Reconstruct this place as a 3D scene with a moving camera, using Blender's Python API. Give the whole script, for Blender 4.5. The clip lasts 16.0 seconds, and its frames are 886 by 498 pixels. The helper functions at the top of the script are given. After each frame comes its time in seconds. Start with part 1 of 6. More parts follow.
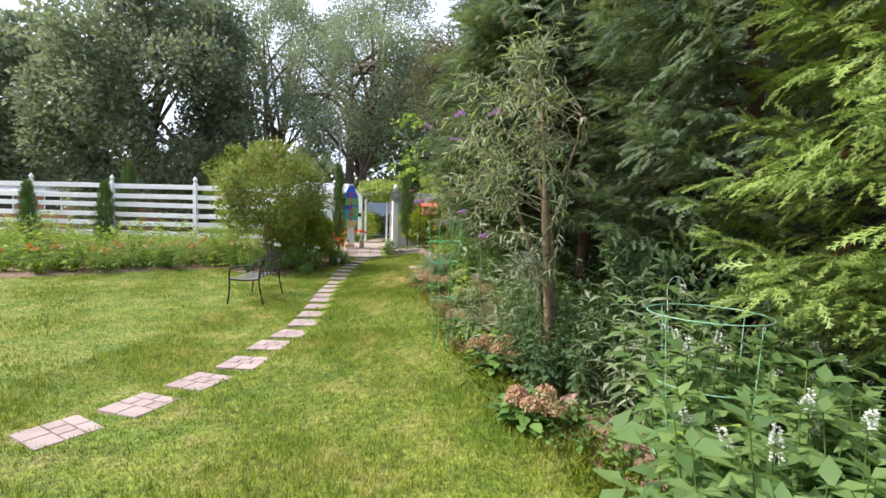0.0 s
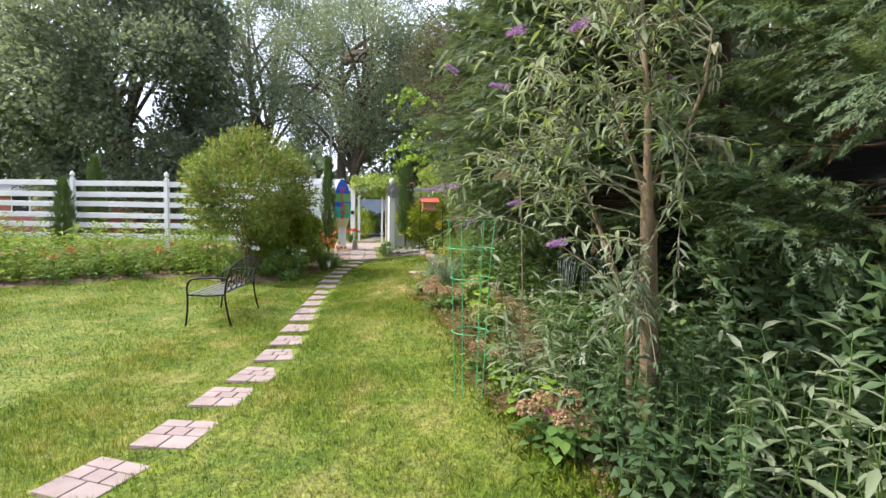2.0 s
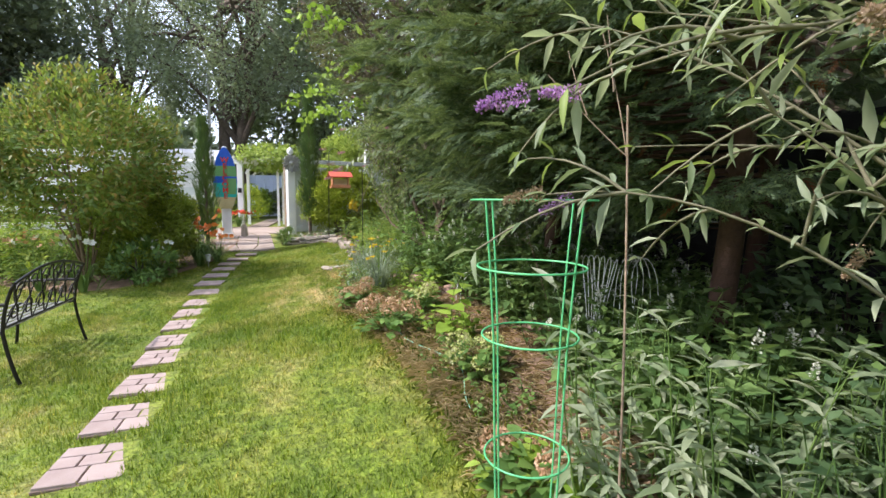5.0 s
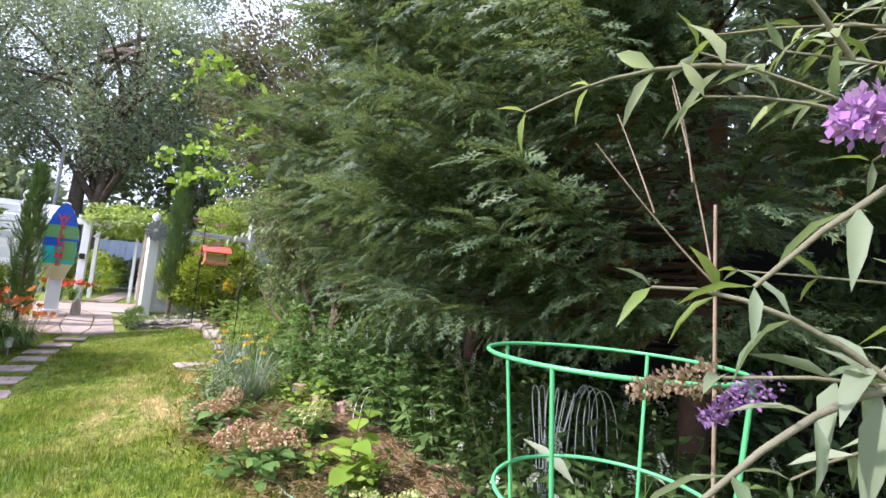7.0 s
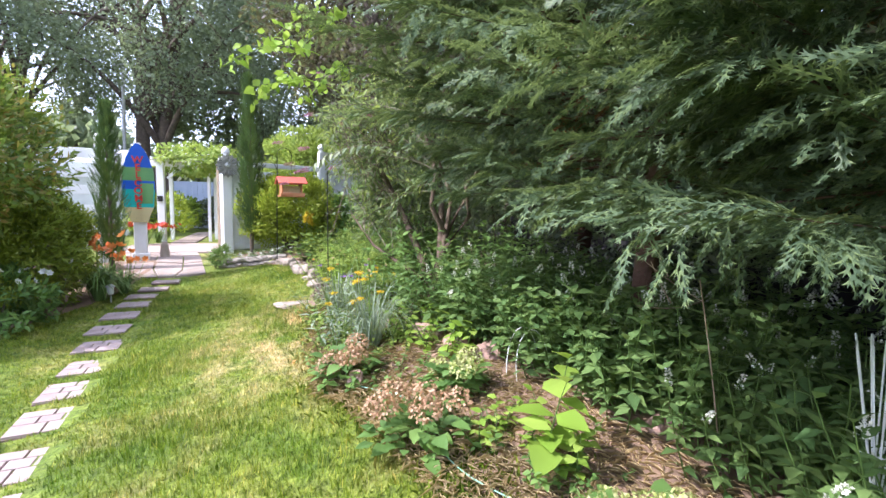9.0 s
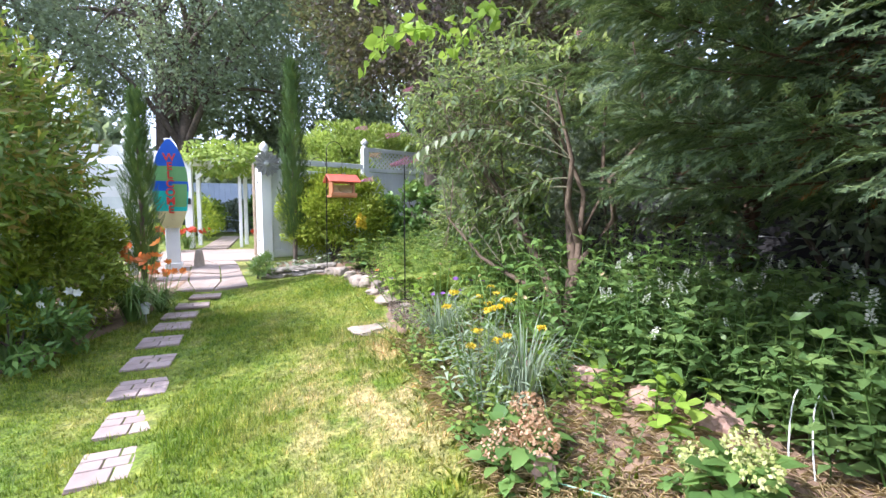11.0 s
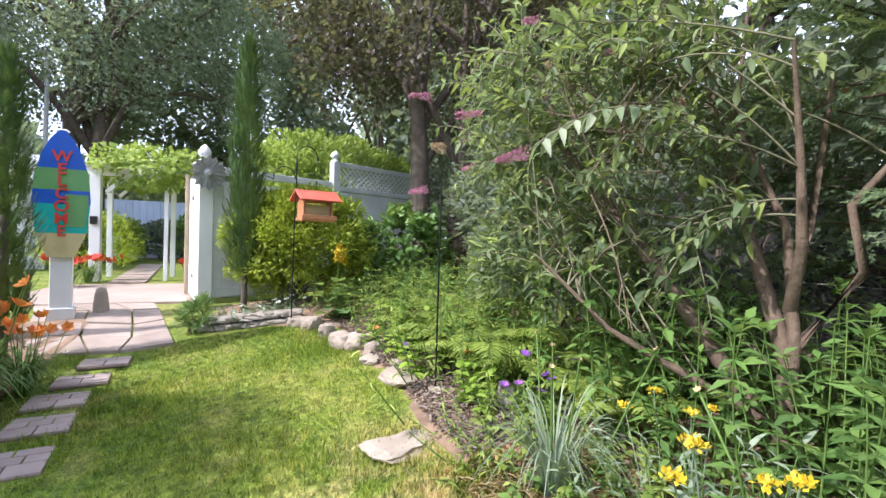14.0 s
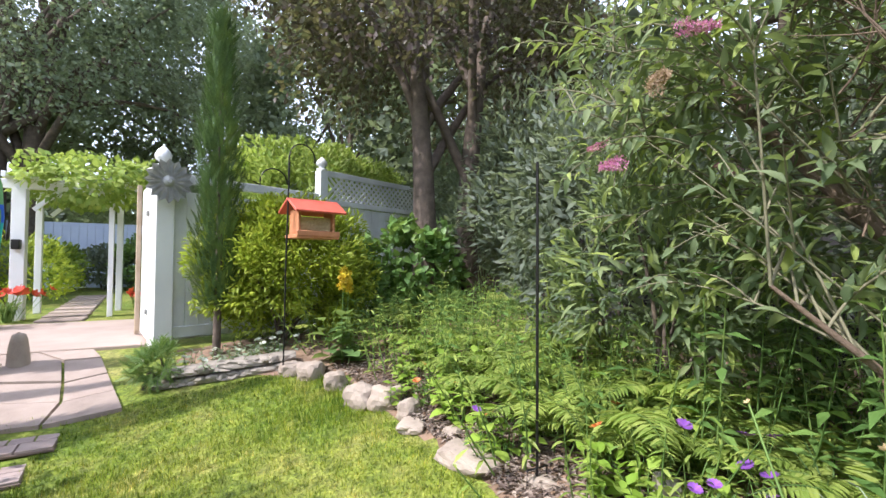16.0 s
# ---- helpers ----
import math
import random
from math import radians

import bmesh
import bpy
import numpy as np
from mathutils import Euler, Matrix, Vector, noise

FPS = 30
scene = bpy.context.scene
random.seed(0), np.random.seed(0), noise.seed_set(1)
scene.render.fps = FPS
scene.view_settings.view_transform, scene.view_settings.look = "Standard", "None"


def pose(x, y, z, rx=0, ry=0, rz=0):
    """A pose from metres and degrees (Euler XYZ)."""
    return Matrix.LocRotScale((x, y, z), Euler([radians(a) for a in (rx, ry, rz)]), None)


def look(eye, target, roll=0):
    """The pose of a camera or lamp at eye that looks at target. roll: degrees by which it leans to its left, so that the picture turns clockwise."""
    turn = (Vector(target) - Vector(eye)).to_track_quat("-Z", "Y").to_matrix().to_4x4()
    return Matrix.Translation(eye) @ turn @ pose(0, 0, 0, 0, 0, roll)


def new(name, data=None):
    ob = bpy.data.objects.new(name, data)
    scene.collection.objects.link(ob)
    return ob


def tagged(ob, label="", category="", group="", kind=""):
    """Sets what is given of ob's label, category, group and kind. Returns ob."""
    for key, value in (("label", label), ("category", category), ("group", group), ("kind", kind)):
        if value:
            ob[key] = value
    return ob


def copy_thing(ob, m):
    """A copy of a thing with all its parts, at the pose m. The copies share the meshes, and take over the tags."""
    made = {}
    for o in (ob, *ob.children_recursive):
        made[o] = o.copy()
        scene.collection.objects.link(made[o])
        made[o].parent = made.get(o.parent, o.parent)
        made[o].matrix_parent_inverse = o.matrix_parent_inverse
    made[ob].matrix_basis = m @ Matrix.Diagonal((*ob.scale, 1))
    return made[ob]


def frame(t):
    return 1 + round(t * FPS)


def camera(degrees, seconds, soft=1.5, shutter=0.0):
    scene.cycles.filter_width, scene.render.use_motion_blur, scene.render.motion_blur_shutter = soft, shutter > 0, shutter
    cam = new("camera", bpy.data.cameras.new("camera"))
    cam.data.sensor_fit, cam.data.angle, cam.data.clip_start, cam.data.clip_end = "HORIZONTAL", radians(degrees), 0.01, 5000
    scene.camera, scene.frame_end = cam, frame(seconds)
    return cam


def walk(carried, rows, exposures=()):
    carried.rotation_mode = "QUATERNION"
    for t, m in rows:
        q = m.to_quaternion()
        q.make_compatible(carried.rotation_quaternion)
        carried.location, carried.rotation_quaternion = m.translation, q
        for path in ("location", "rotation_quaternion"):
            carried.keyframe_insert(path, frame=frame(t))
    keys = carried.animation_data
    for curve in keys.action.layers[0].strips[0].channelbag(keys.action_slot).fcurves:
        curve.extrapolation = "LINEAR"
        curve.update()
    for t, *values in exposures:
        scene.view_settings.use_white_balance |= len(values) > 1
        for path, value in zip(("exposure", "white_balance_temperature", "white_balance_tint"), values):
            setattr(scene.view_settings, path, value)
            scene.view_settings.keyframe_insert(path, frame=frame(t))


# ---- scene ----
cam = camera(87.9, 16.0)
PATH = [
    (0, (0.477, -0.061, 1.499), (0.376, 1.934, 1.392), 1.6),
    (0.5, (0.399, 0.299, 1.511), (0.26, 2.292, 1.426), 1.3),
    (1, (0.373, 0.7, 1.513), (0.181, 2.689, 1.43), 1.2),
    (1.5, (0.271, 1.099, 1.514), (0.084, 3.088, 1.418), 1.1),
    (2, (0.171, 1.452, 1.514), (0.093, 3.447, 1.394), 0.9),
    (2.5, (0.086, 1.85, 1.5), (0.193, 3.841, 1.335), 0.6),
    (3, (-0.068, 2.17, 1.493), (0.178, 4.139, 1.249), -0.1),
    (3.2, (-0.104, 2.282, 1.493), (0.175, 4.242, 1.204), -0.5),
    (5.3, (-0.28, 3.637, 1.53), (0.109, 5.592, 1.37), 1.0),
    (5.5, (-0.29, 3.736, 1.537), (0.15, 5.684, 1.43), 1.7),
    (6, (-0.374, 4.012, 1.564), (0.266, 5.906, 1.607), 3.3),
    (6.5, (-0.355, 4.155, 1.585), (0.427, 5.989, 1.735), 4.5),
    (7, (-0.299, 4.257, 1.606), (0.502, 6.079, 1.8), 4.8),
    (7.5, (-0.341, 4.416, 1.595), (0.366, 6.28, 1.749), 4.2),
    (8, (-0.487, 4.676, 1.6), (0.111, 6.584, 1.666), 3.0),
    (8.5, (-0.541, 4.936, 1.57), (0.037, 6.849, 1.496), 1.3),
    (8.7, (-0.563, 5.077, 1.564), (0.036, 6.98, 1.427), 0.8),
    (10.8, (-1.174, 6.456, 1.576), (-0.593, 8.358, 1.365), -0.1),
    (11, (-1.241, 6.575, 1.578), (-0.68, 8.487, 1.413), 0.1),
    (11.5, (-1.343, 6.884, 1.576), (-0.807, 8.809, 1.497), 0.2),
    (12, (-1.412, 7.226, 1.58), (-0.884, 9.154, 1.538), 0.4),
    (12.5, (-1.478, 7.533, 1.591), (-0.915, 9.451, 1.548), 0.7),
    (13, (-1.425, 7.84, 1.599), (-0.773, 9.73, 1.542), 1.3),
    (13.5, (-1.438, 8.14, 1.59), (-0.699, 9.997, 1.527), 1.6),
    (14, (-1.531, 8.494, 1.605), (-0.719, 10.321, 1.57), 1.7),
    (14.5, (-1.549, 8.841, 1.61), (-0.671, 10.638, 1.625), 1.8),
    (15, (-1.603, 9.147, 1.592), (-0.662, 10.911, 1.65), 1.5),
    (15.5, (-1.687, 9.451, 1.579), (-0.724, 11.203, 1.647), 1.0),
    (16, (-1.701, 9.744, 1.59), (-0.738, 11.496, 1.644), 0.4),
]
walk(cam, [(t, look(eye, target, roll)) for t, eye, target, roll in PATH], [(0, 0.37, 6550, 14), (3, 0.42, 6500, 14), (5.5, 0.44, 6350, 15), (7, 0.7, 6050, 21), (8.5, 0.95, 5900, 21), (11, 0.93, 5850, 17), (12.5, 0.84, 5950, 16), (16, 0.67, 6200, 15)])

# ---- world, sun ----
SUN_FROM = Vector((-0.94, -0.1, 1.08)).normalized()
world = bpy.data.worlds.new("world")
scene.world = world
world.use_nodes = True
wn = world.node_tree
sky = wn.nodes.new("ShaderNodeTexSky")
sky.sky_type, sky.sun_disc = "NISHITA", False
sky.sun_elevation = math.asin(SUN_FROM.z)
sky.sun_rotation = math.atan2(SUN_FROM.x, SUN_FROM.y)
sky.air_density, sky.dust_density, sky.ozone_density = 1.0, 4.0, 1.0
wn.nodes["Background"].inputs["Strength"].default_value = 0.135
haze = wn.nodes.new("ShaderNodeMix")
haze.data_type = "RGBA"
haze.inputs[0].default_value = 0.6
haze.inputs[7].default_value = (11.6, 12.9, 16.0, 1)
wn.links.new(sky.outputs["Color"], haze.inputs[6])
wn.links.new(haze.outputs[2], wn.nodes["Background"].inputs["Color"])
lamp = bpy.data.lights.new("sun", "SUN")
lamp.energy, lamp.angle, lamp.color = 4.4, radians(1.0), (1.0, 0.95, 0.88)
sun = new("sun", lamp)
sun.matrix_world = look(SUN_FROM * 60, (0, 0, 0))

rng = np.random.default_rng(7)


# ---- materials ----
def mix_color(nt, fac, a, b):
    n = nt.nodes.new("ShaderNodeMix")
    n.data_type = "RGBA"
    for sock, v in ((0, fac), (6, a), (7, b)):
        if hasattr(v, "is_linked"):
            nt.links.new(v, n.inputs[sock])
        elif sock:
            n.inputs[sock].default_value = (*v, 1)
        else:
            n.inputs[sock].default_value = v
    return n.outputs[2]


def ramp(nt, fac, stops):
    n = nt.nodes.new("ShaderNodeValToRGB")
    el = n.color_ramp.elements
    while len(el) < len(stops):
        el.new(0.5)
    for e, (p, c) in zip(el, stops):
        e.position, e.color = p, (*c, 1)
    nt.links.new(fac, n.inputs[0])
    return n.outputs[0]


def noise_fac(nt, scale, detail=4.0, kind="Object", rough=0.55):
    tc = nt.nodes.new("ShaderNodeTexCoord")
    n = nt.nodes.new("ShaderNodeTexNoise")
    n.inputs["Scale"].default_value, n.inputs["Detail"].default_value = scale, detail
    n.inputs["Roughness"].default_value = rough
    nt.links.new(tc.outputs[kind], n.inputs["Vector"])
    return n.outputs["Fac"]


def base_mat(name, rough=0.6, metal=0.0):
    m = bpy.data.materials.new(name)
    m.use_nodes = True
    p = m.node_tree.nodes["Principled BSDF"]
    p.inputs["Roughness"].default_value, p.inputs["Metallic"].default_value = rough, metal
    return m, m.node_tree, p


def bump(nt, p, fac, strength, dist=0.01):
    b = nt.nodes.new("ShaderNodeBump")
    b.inputs["Strength"].default_value, b.inputs["Distance"].default_value = strength, dist
    nt.links.new(fac, b.inputs["Height"])
    nt.links.new(b.outputs[0], p.inputs["Normal"])


def leaf_mat(name, cols, trans=0.35, rough=0.45, patch=1.5):
    """Leaves: colour by leaf and by patch, some light shining through."""
    m, nt, p = base_mat(name, rough)
    p.inputs["Specular IOR Level"].default_value = 0.35
    geo = nt.nodes.new("ShaderNodeNewGeometry")
    k = len(cols) - 1
    col = ramp(nt, geo.outputs["Random Per Island"], [(i / k, c) for i, c in enumerate(cols)])
    big = ramp(nt, noise_fac(nt, patch, 2), [(0.35, (0.72, 0.74, 0.72)), (0.65, (1.12, 1.1, 1.05))])
    mul = nt.nodes.new("ShaderNodeMix")
    mul.data_type, mul.blend_type = "RGBA", "MULTIPLY"
    mul.inputs[0].default_value = 1.0
    nt.links.new(col, mul.inputs[6])
    nt.links.new(big, mul.inputs[7])
    out = mul.outputs[2]
    nt.links.new(out, p.inputs["Base Color"])
    tr = nt.nodes.new("ShaderNodeBsdfTranslucent")
    warm = mix_color(nt, 0.35, out, (0.25, 0.3, 0.03))
    nt.links.new(warm, tr.inputs["Color"])
    mx = nt.nodes.new("ShaderNodeMixShader")
    mx.inputs[0].default_value = trans
    nt.links.new(p.outputs[0], mx.inputs[1])
    nt.links.new(tr.outputs[0], mx.inputs[2])
    nt.links.new(mx.outputs[0], nt.nodes["Material Output"].inputs["Surface"])
    return m


def grained(name, a, b, scale, rough=0.7, bumpy=0.3, fine=None, metal=0.0, vary=0.0):
    """Two-scale mottled surface with relief."""
    m, nt, p = base_mat(name, rough, metal)
    c = ramp(nt, noise_fac(nt, scale, 6), [(0.35, a), (0.65, b)])
    f = noise_fac(nt, fine or scale * 9, 5)
    c = mix_color(nt, f, c, tuple(0.5 * (u + v) for u, v in zip(a, b)))
    if vary:
        oi = nt.nodes.new("ShaderNodeObjectInfo")
        d = ramp(nt, oi.outputs["Random"], [(0, (1 - vary,) * 3), (1, (1, 1, 1))])
        mul = nt.nodes.new("ShaderNodeMix")
        mul.data_type, mul.blend_type = "RGBA", "MULTIPLY"
        mul.inputs[0].default_value = 1.0
        nt.links.new(c, mul.inputs[6])
        nt.links.new(d, mul.inputs[7])
        c = mul.outputs[2]
    nt.links.new(c, p.inputs["Base Color"])
    if bumpy:
        bump(nt, p, f, bumpy)
    return m


def turf_color(nt):
    """Fresh green lawn with yellow-green and straw patches."""
    big = noise_fac(nt, 0.55, 3)
    mid = noise_fac(nt, 2.6, 4)
    fine = noise_fac(nt, 38.0, 3)
    c = ramp(nt, big, [(0.32, (0.105, 0.18, 0.012)), (0.5, (0.18, 0.25, 0.02)), (0.68, (0.26, 0.3, 0.045))])
    c2 = ramp(nt, mid, [(0.36, (0.1, 0.18, 0.014)), (0.52, (0.2, 0.25, 0.03)), (0.7, (0.38, 0.33, 0.12))])
    c = mix_color(nt, 0.55, c, c2)
    dry = nt.nodes.new("ShaderNodeMapping")
    dry.inputs["Location"].default_value = (0.45, -5.5, 0)
    dry.inputs["Scale"].default_value = (0.8, 0.56, 0)
    tc = nt.nodes.new("ShaderNodeTexCoord")
    nt.links.new(tc.outputs["Object"], dry.inputs["Vector"])
    gr = nt.nodes.new("ShaderNodeTexGradient")
    gr.gradient_type = "SPHERICAL"
    nt.links.new(dry.outputs[0], gr.inputs["Vector"])
    worn = nt.nodes.new("ShaderNodeMath")
    worn.operation = "MULTIPLY"
    nt.links.new(ramp(nt, gr.outputs["Fac"], [(0.0, (0, 0, 0)), (0.7, (1, 1, 1))]), worn.inputs[0])
    nt.links.new(ramp(nt, noise_fac(nt, 3.4, 4), [(0.42, (0, 0, 0)), (0.6, (1, 1, 1))]), worn.inputs[1])
    c = mix_color(nt, worn.outputs[0], c, (0.52, 0.42, 0.2))
    tuft = ramp(nt, noise_fac(nt, 15.0, 4, rough=0.7), [(0.36, (0.68, 0.7, 0.65)), (0.5, (1.1, 1.08, 1.1)), (0.64, (1.55, 1.42, 1.55))])
    mul = nt.nodes.new("ShaderNodeMix")
    mul.data_type, mul.blend_type = "RGBA", "MULTIPLY"
    mul.inputs[0].default_value = 1.0
    nt.links.new(c, mul.inputs[6])
    nt.links.new(tuft, mul.inputs[7])
    return mul.outputs[2], fine


def lawn_mat():
    m, nt, p = base_mat("lawn_turf", 0.85)
    c, fine = turf_color(nt)
    dark = ramp(nt, fine, [(0.3, (0.45, 0.45, 0.4)), (0.7, (1.0, 1.0, 1.0))])
    mul = nt.nodes.new("ShaderNodeMix")
    mul.data_type, mul.blend_type = "RGBA", "MULTIPLY"
    mul.inputs[0].default_value = 1.0
    nt.links.new(c, mul.inputs[6])
    nt.links.new(dark, mul.inputs[7])
    nt.links.new(mul.outputs[2], p.inputs["Base Color"])
    bump(nt, p, fine, 0.8, 0.03)
    return m


def blade_mat():
    m, nt, p = base_mat("grass_blade", 0.5)
    p.inputs["Specular IOR Level"].default_value = 0.3
    c, _ = turf_color(nt)
    geo = nt.nodes.new("ShaderNodeNewGeometry")
    v = ramp(nt, geo.outputs["Random Per Island"], [(0, (0.45, 0.6, 0.4)), (0.5, (0.95, 1.0, 0.8)), (0.9, (1.25, 1.2, 1.0)), (1.0, (2.2, 1.55, 2.2))])
    mul = nt.nodes.new("ShaderNodeMix")
    mul.data_type, mul.blend_type = "RGBA", "MULTIPLY"
    mul.inputs[0].default_value = 1.0
    nt.links.new(c, mul.inputs[6])
    nt.links.new(v, mul.inputs[7])
    nt.links.new(mul.outputs[2], p.inputs["Base Color"])
    tr = nt.nodes.new("ShaderNodeBsdfTranslucent")
    nt.links.new(mul.outputs[2], tr.inputs["Color"])
    mx = nt.nodes.new("ShaderNodeMixShader")
    mx.inputs[0].default_value = 0.35
    nt.links.new(p.outputs[0], mx.inputs[1])
    nt.links.new(tr.outputs[0], mx.inputs[2])
    nt.links.new(mx.outputs[0], nt.nodes["Material Output"].inputs["Surface"])
    return m


M_LAWN, M_BLADE = lawn_mat(), blade_mat()
M_MULCH = grained("dry_mulch", (0.10, 0.065, 0.045), (0.36, 0.24, 0.16), 7, 0.95, 0.9, 60)
M_BARK = grained("bark", (0.055, 0.042, 0.033), (0.17, 0.13, 0.10), 9, 0.9, 0.8, 40)
M_BARK_TAN = grained("tan_bark", (0.13, 0.088, 0.052), (0.31, 0.22, 0.135), 11, 0.85, 0.7, 60)
M_BARK_RED = grained("red_brown_bark", (0.05, 0.027, 0.019), (0.14, 0.075, 0.05), 9, 0.9, 0.8, 50)
M_BARK_BROWN = grained("brown_bark", (0.07, 0.048, 0.034), (0.19, 0.135, 0.095), 12, 0.9, 0.8, 60)
M_TWIG = grained("green_brown_twig", (0.1, 0.1, 0.06), (0.24, 0.22, 0.14), 12, 0.85, 0.3)
M_DEADTWIG = grained("dead_twig", (0.2, 0.13, 0.09), (0.42, 0.33, 0.25), 15, 0.9, 0.3)
M_PAVER = grained("pink_paver", (0.29, 0.215, 0.195), (0.45, 0.36, 0.33), 5, 0.85, 0.35, 70, vary=0.14)
M_JOINT = grained("paver_joint", (0.13, 0.09, 0.075), (0.22, 0.16, 0.13), 12, 0.95, 0.4)
M_FLAG = grained("flagstone", (0.26, 0.2, 0.17), (0.46, 0.37, 0.315), 3, 0.8, 0.35, 40, vary=0.2)
M_CONCRETE = grained("beige_concrete", (0.29, 0.225, 0.19), (0.41, 0.325, 0.28), 2, 0.85, 0.25, 50)
M_ROCK = grained("grey_rock", (0.19, 0.165, 0.14), (0.43, 0.38, 0.32), 6, 0.85, 0.7, 45, vary=0.3)
M_ROCK_TAN = grained("tan_rock", (0.25, 0.2, 0.16), (0.45, 0.38, 0.31), 6, 0.85, 0.6, 45, vary=0.2)
M_ROCK_PINK = grained("pink_rock", (0.34, 0.2, 0.16), (0.56, 0.38, 0.31), 6, 0.85, 0.6, 45, vary=0.2)
M_WHITE = grained("white_paint", (0.68, 0.69, 0.70), (0.84, 0.84, 0.83), 2.2, 0.5, 0.12, 60, vary=0.06)
M_WHITE_OLD = grained("weathered_white_paint", (0.5, 0.52, 0.53), (0.76, 0.77, 0.77), 3, 0.6, 0.2, 40, vary=0.12)
M_TANWOOD = grained("bare_wood_edge", (0.34, 0.25, 0.17), (0.52, 0.42, 0.31), 8, 0.8, 0.4)
# Near-black; on the fence it puts the hedge's shade into the colour.
M_NEARBLACK = grained("near_black_wood", (0.012, 0.012, 0.016), (0.035, 0.033, 0.035), 4, 0.85, 0.3, vary=0.3)
M_IRON = grained("black_iron", (0.012, 0.011, 0.011), (0.03, 0.028, 0.027), 20, 0.4, 0.1, metal=0.5)
M_SLAT = grained("worn_bench_slat", (0.16, 0.16, 0.16), (0.42, 0.42, 0.42), 14, 0.35, 0.1, metal=0.3)
M_GREENWIRE = grained("green_coated_wire", (0.06, 0.36, 0.14), (0.13, 0.5, 0.22), 10, 0.4, 0.05)
M_PALEWIRE = grained("pale_green_wire", (0.16, 0.38, 0.24), (0.32, 0.52, 0.37), 12, 0.4, 0.05)
M_WHITEWIRE = grained("white_wire", (0.6, 0.62, 0.6), (0.8, 0.8, 0.78), 12, 0.4, 0.05)
M_REDROOF = grained("red_feeder_roof", (0.5, 0.09, 0.06), (0.66, 0.15, 0.1), 6, 0.5, 0.1)
M_CEDAR = grained("orange_cedar", (0.42, 0.16, 0.075), (0.58, 0.26, 0.13), 9, 0.6, 0.2)
M_SEED = grained("bird_seed", (0.36, 0.25, 0.12), (0.6, 0.47, 0.27), 60, 0.9, 0.5)
M_ZINC = grained("zinc", (0.3, 0.31, 0.3), (0.52, 0.52, 0.49), 14, 0.55, 0.2, metal=0.15)
M_BLUE = grained("board_blue", (0.004, 0.07, 0.42), (0.01, 0.11, 0.56), 4, 0.4, 0.05)
M_GREEN = grained("board_green", (0.10, 0.27, 0.09), (0.16, 0.36, 0.12), 4, 0.4, 0.05)
M_TEAL = grained("board_teal", (0.0, 0.34, 0.31), (0.01, 0.45, 0.4), 4, 0.4, 0.05)
M_CREAM = grained("board_cream", (0.5, 0.42, 0.2), (0.62, 0.53, 0.28), 4, 0.45, 0.05)
M_LETTER = grained("red_lettering", (0.5, 0.03, 0.02), (0.62, 0.06, 0.04), 9, 0.5, 0.0)
M_ROOF = grained("pale_roof", (0.55, 0.56, 0.57), (0.72, 0.72, 0.71), 3, 0.6, 0.1)
M_BRICK = grained("red_wall", (0.3, 0.09, 0.075), (0.44, 0.17, 0.14), 3, 0.85, 0.2)
M_BLUEWALL = grained("pale_blue_wall", (0.44, 0.52, 0.66), (0.58, 0.65, 0.76), 2, 0.6, 0.1)

L_CEDAR = leaf_mat("cedar_leaf", [(0.062, 0.105, 0.062), (0.1, 0.158, 0.088), (0.145, 0.215, 0.115), (0.25, 0.33, 0.14)], 0.42, 0.5)
L_ARBOR = leaf_mat("arborvitae_leaf", [(0.13, 0.22, 0.045), (0.22, 0.32, 0.07), (0.34, 0.43, 0.12)], 0.3, 0.5)
L_DEAD = leaf_mat("dead_cedar_leaf", [(0.22, 0.08, 0.04), (0.36, 0.16, 0.08)], 0.2, 0.7)
L_BUD = leaf_mat("buddleia_leaf", [(0.2, 0.28, 0.15), (0.3, 0.38, 0.23), (0.42, 0.49, 0.33), (0.52, 0.57, 0.42)], 0.5, 0.5)
L_BUDDARK = leaf_mat("broad_shrub_leaf", [(0.12, 0.18, 0.09), (0.18, 0.25, 0.13), (0.28, 0.35, 0.19), (0.4, 0.49, 0.13)], 0.5, 0.65)
L_MYRTLE = leaf_mat("myrtle_leaf", [(0.1, 0.18, 0.035), (0.16, 0.25, 0.05), (0.24, 0.32, 0.065), (0.36, 0.24, 0.08)], 0.5)
L_GOLD = leaf_mat("golden_leaf", [(0.26, 0.36, 0.035), (0.4, 0.5, 0.05), (0.54, 0.6, 0.08)], 0.45)
L_JUNIPER = leaf_mat("juniper_leaf", [(0.22, 0.31, 0.04), (0.33, 0.42, 0.055), (0.44, 0.5, 0.08)], 0.4)
L_CYPRESS = leaf_mat("column_cypress_leaf", [(0.055, 0.11, 0.035), (0.085, 0.155, 0.05), (0.12, 0.2, 0.06)], 0.25)
L_PERENN = leaf_mat("perennial_leaf", [(0.11, 0.22, 0.065), (0.17, 0.31, 0.085), (0.25, 0.4, 0.11)], 0.45, 0.42)
L_BANK = leaf_mat("bank_leaf", [(0.11, 0.21, 0.075), (0.18, 0.3, 0.1), (0.26, 0.39, 0.13)], 0.45, 0.42)
# Darker copy of the bank leaf: the cedars' shade is put into its colour.
L_SHADE_DARK = leaf_mat("shade_darkened_leaf", [(0.06, 0.12, 0.055), (0.1, 0.17, 0.075), (0.15, 0.23, 0.11)], 0.35, 0.5)
L_LIME = leaf_mat("lime_leaf", [(0.24, 0.4, 0.05), (0.34, 0.52, 0.08), (0.44, 0.6, 0.12)], 0.45)
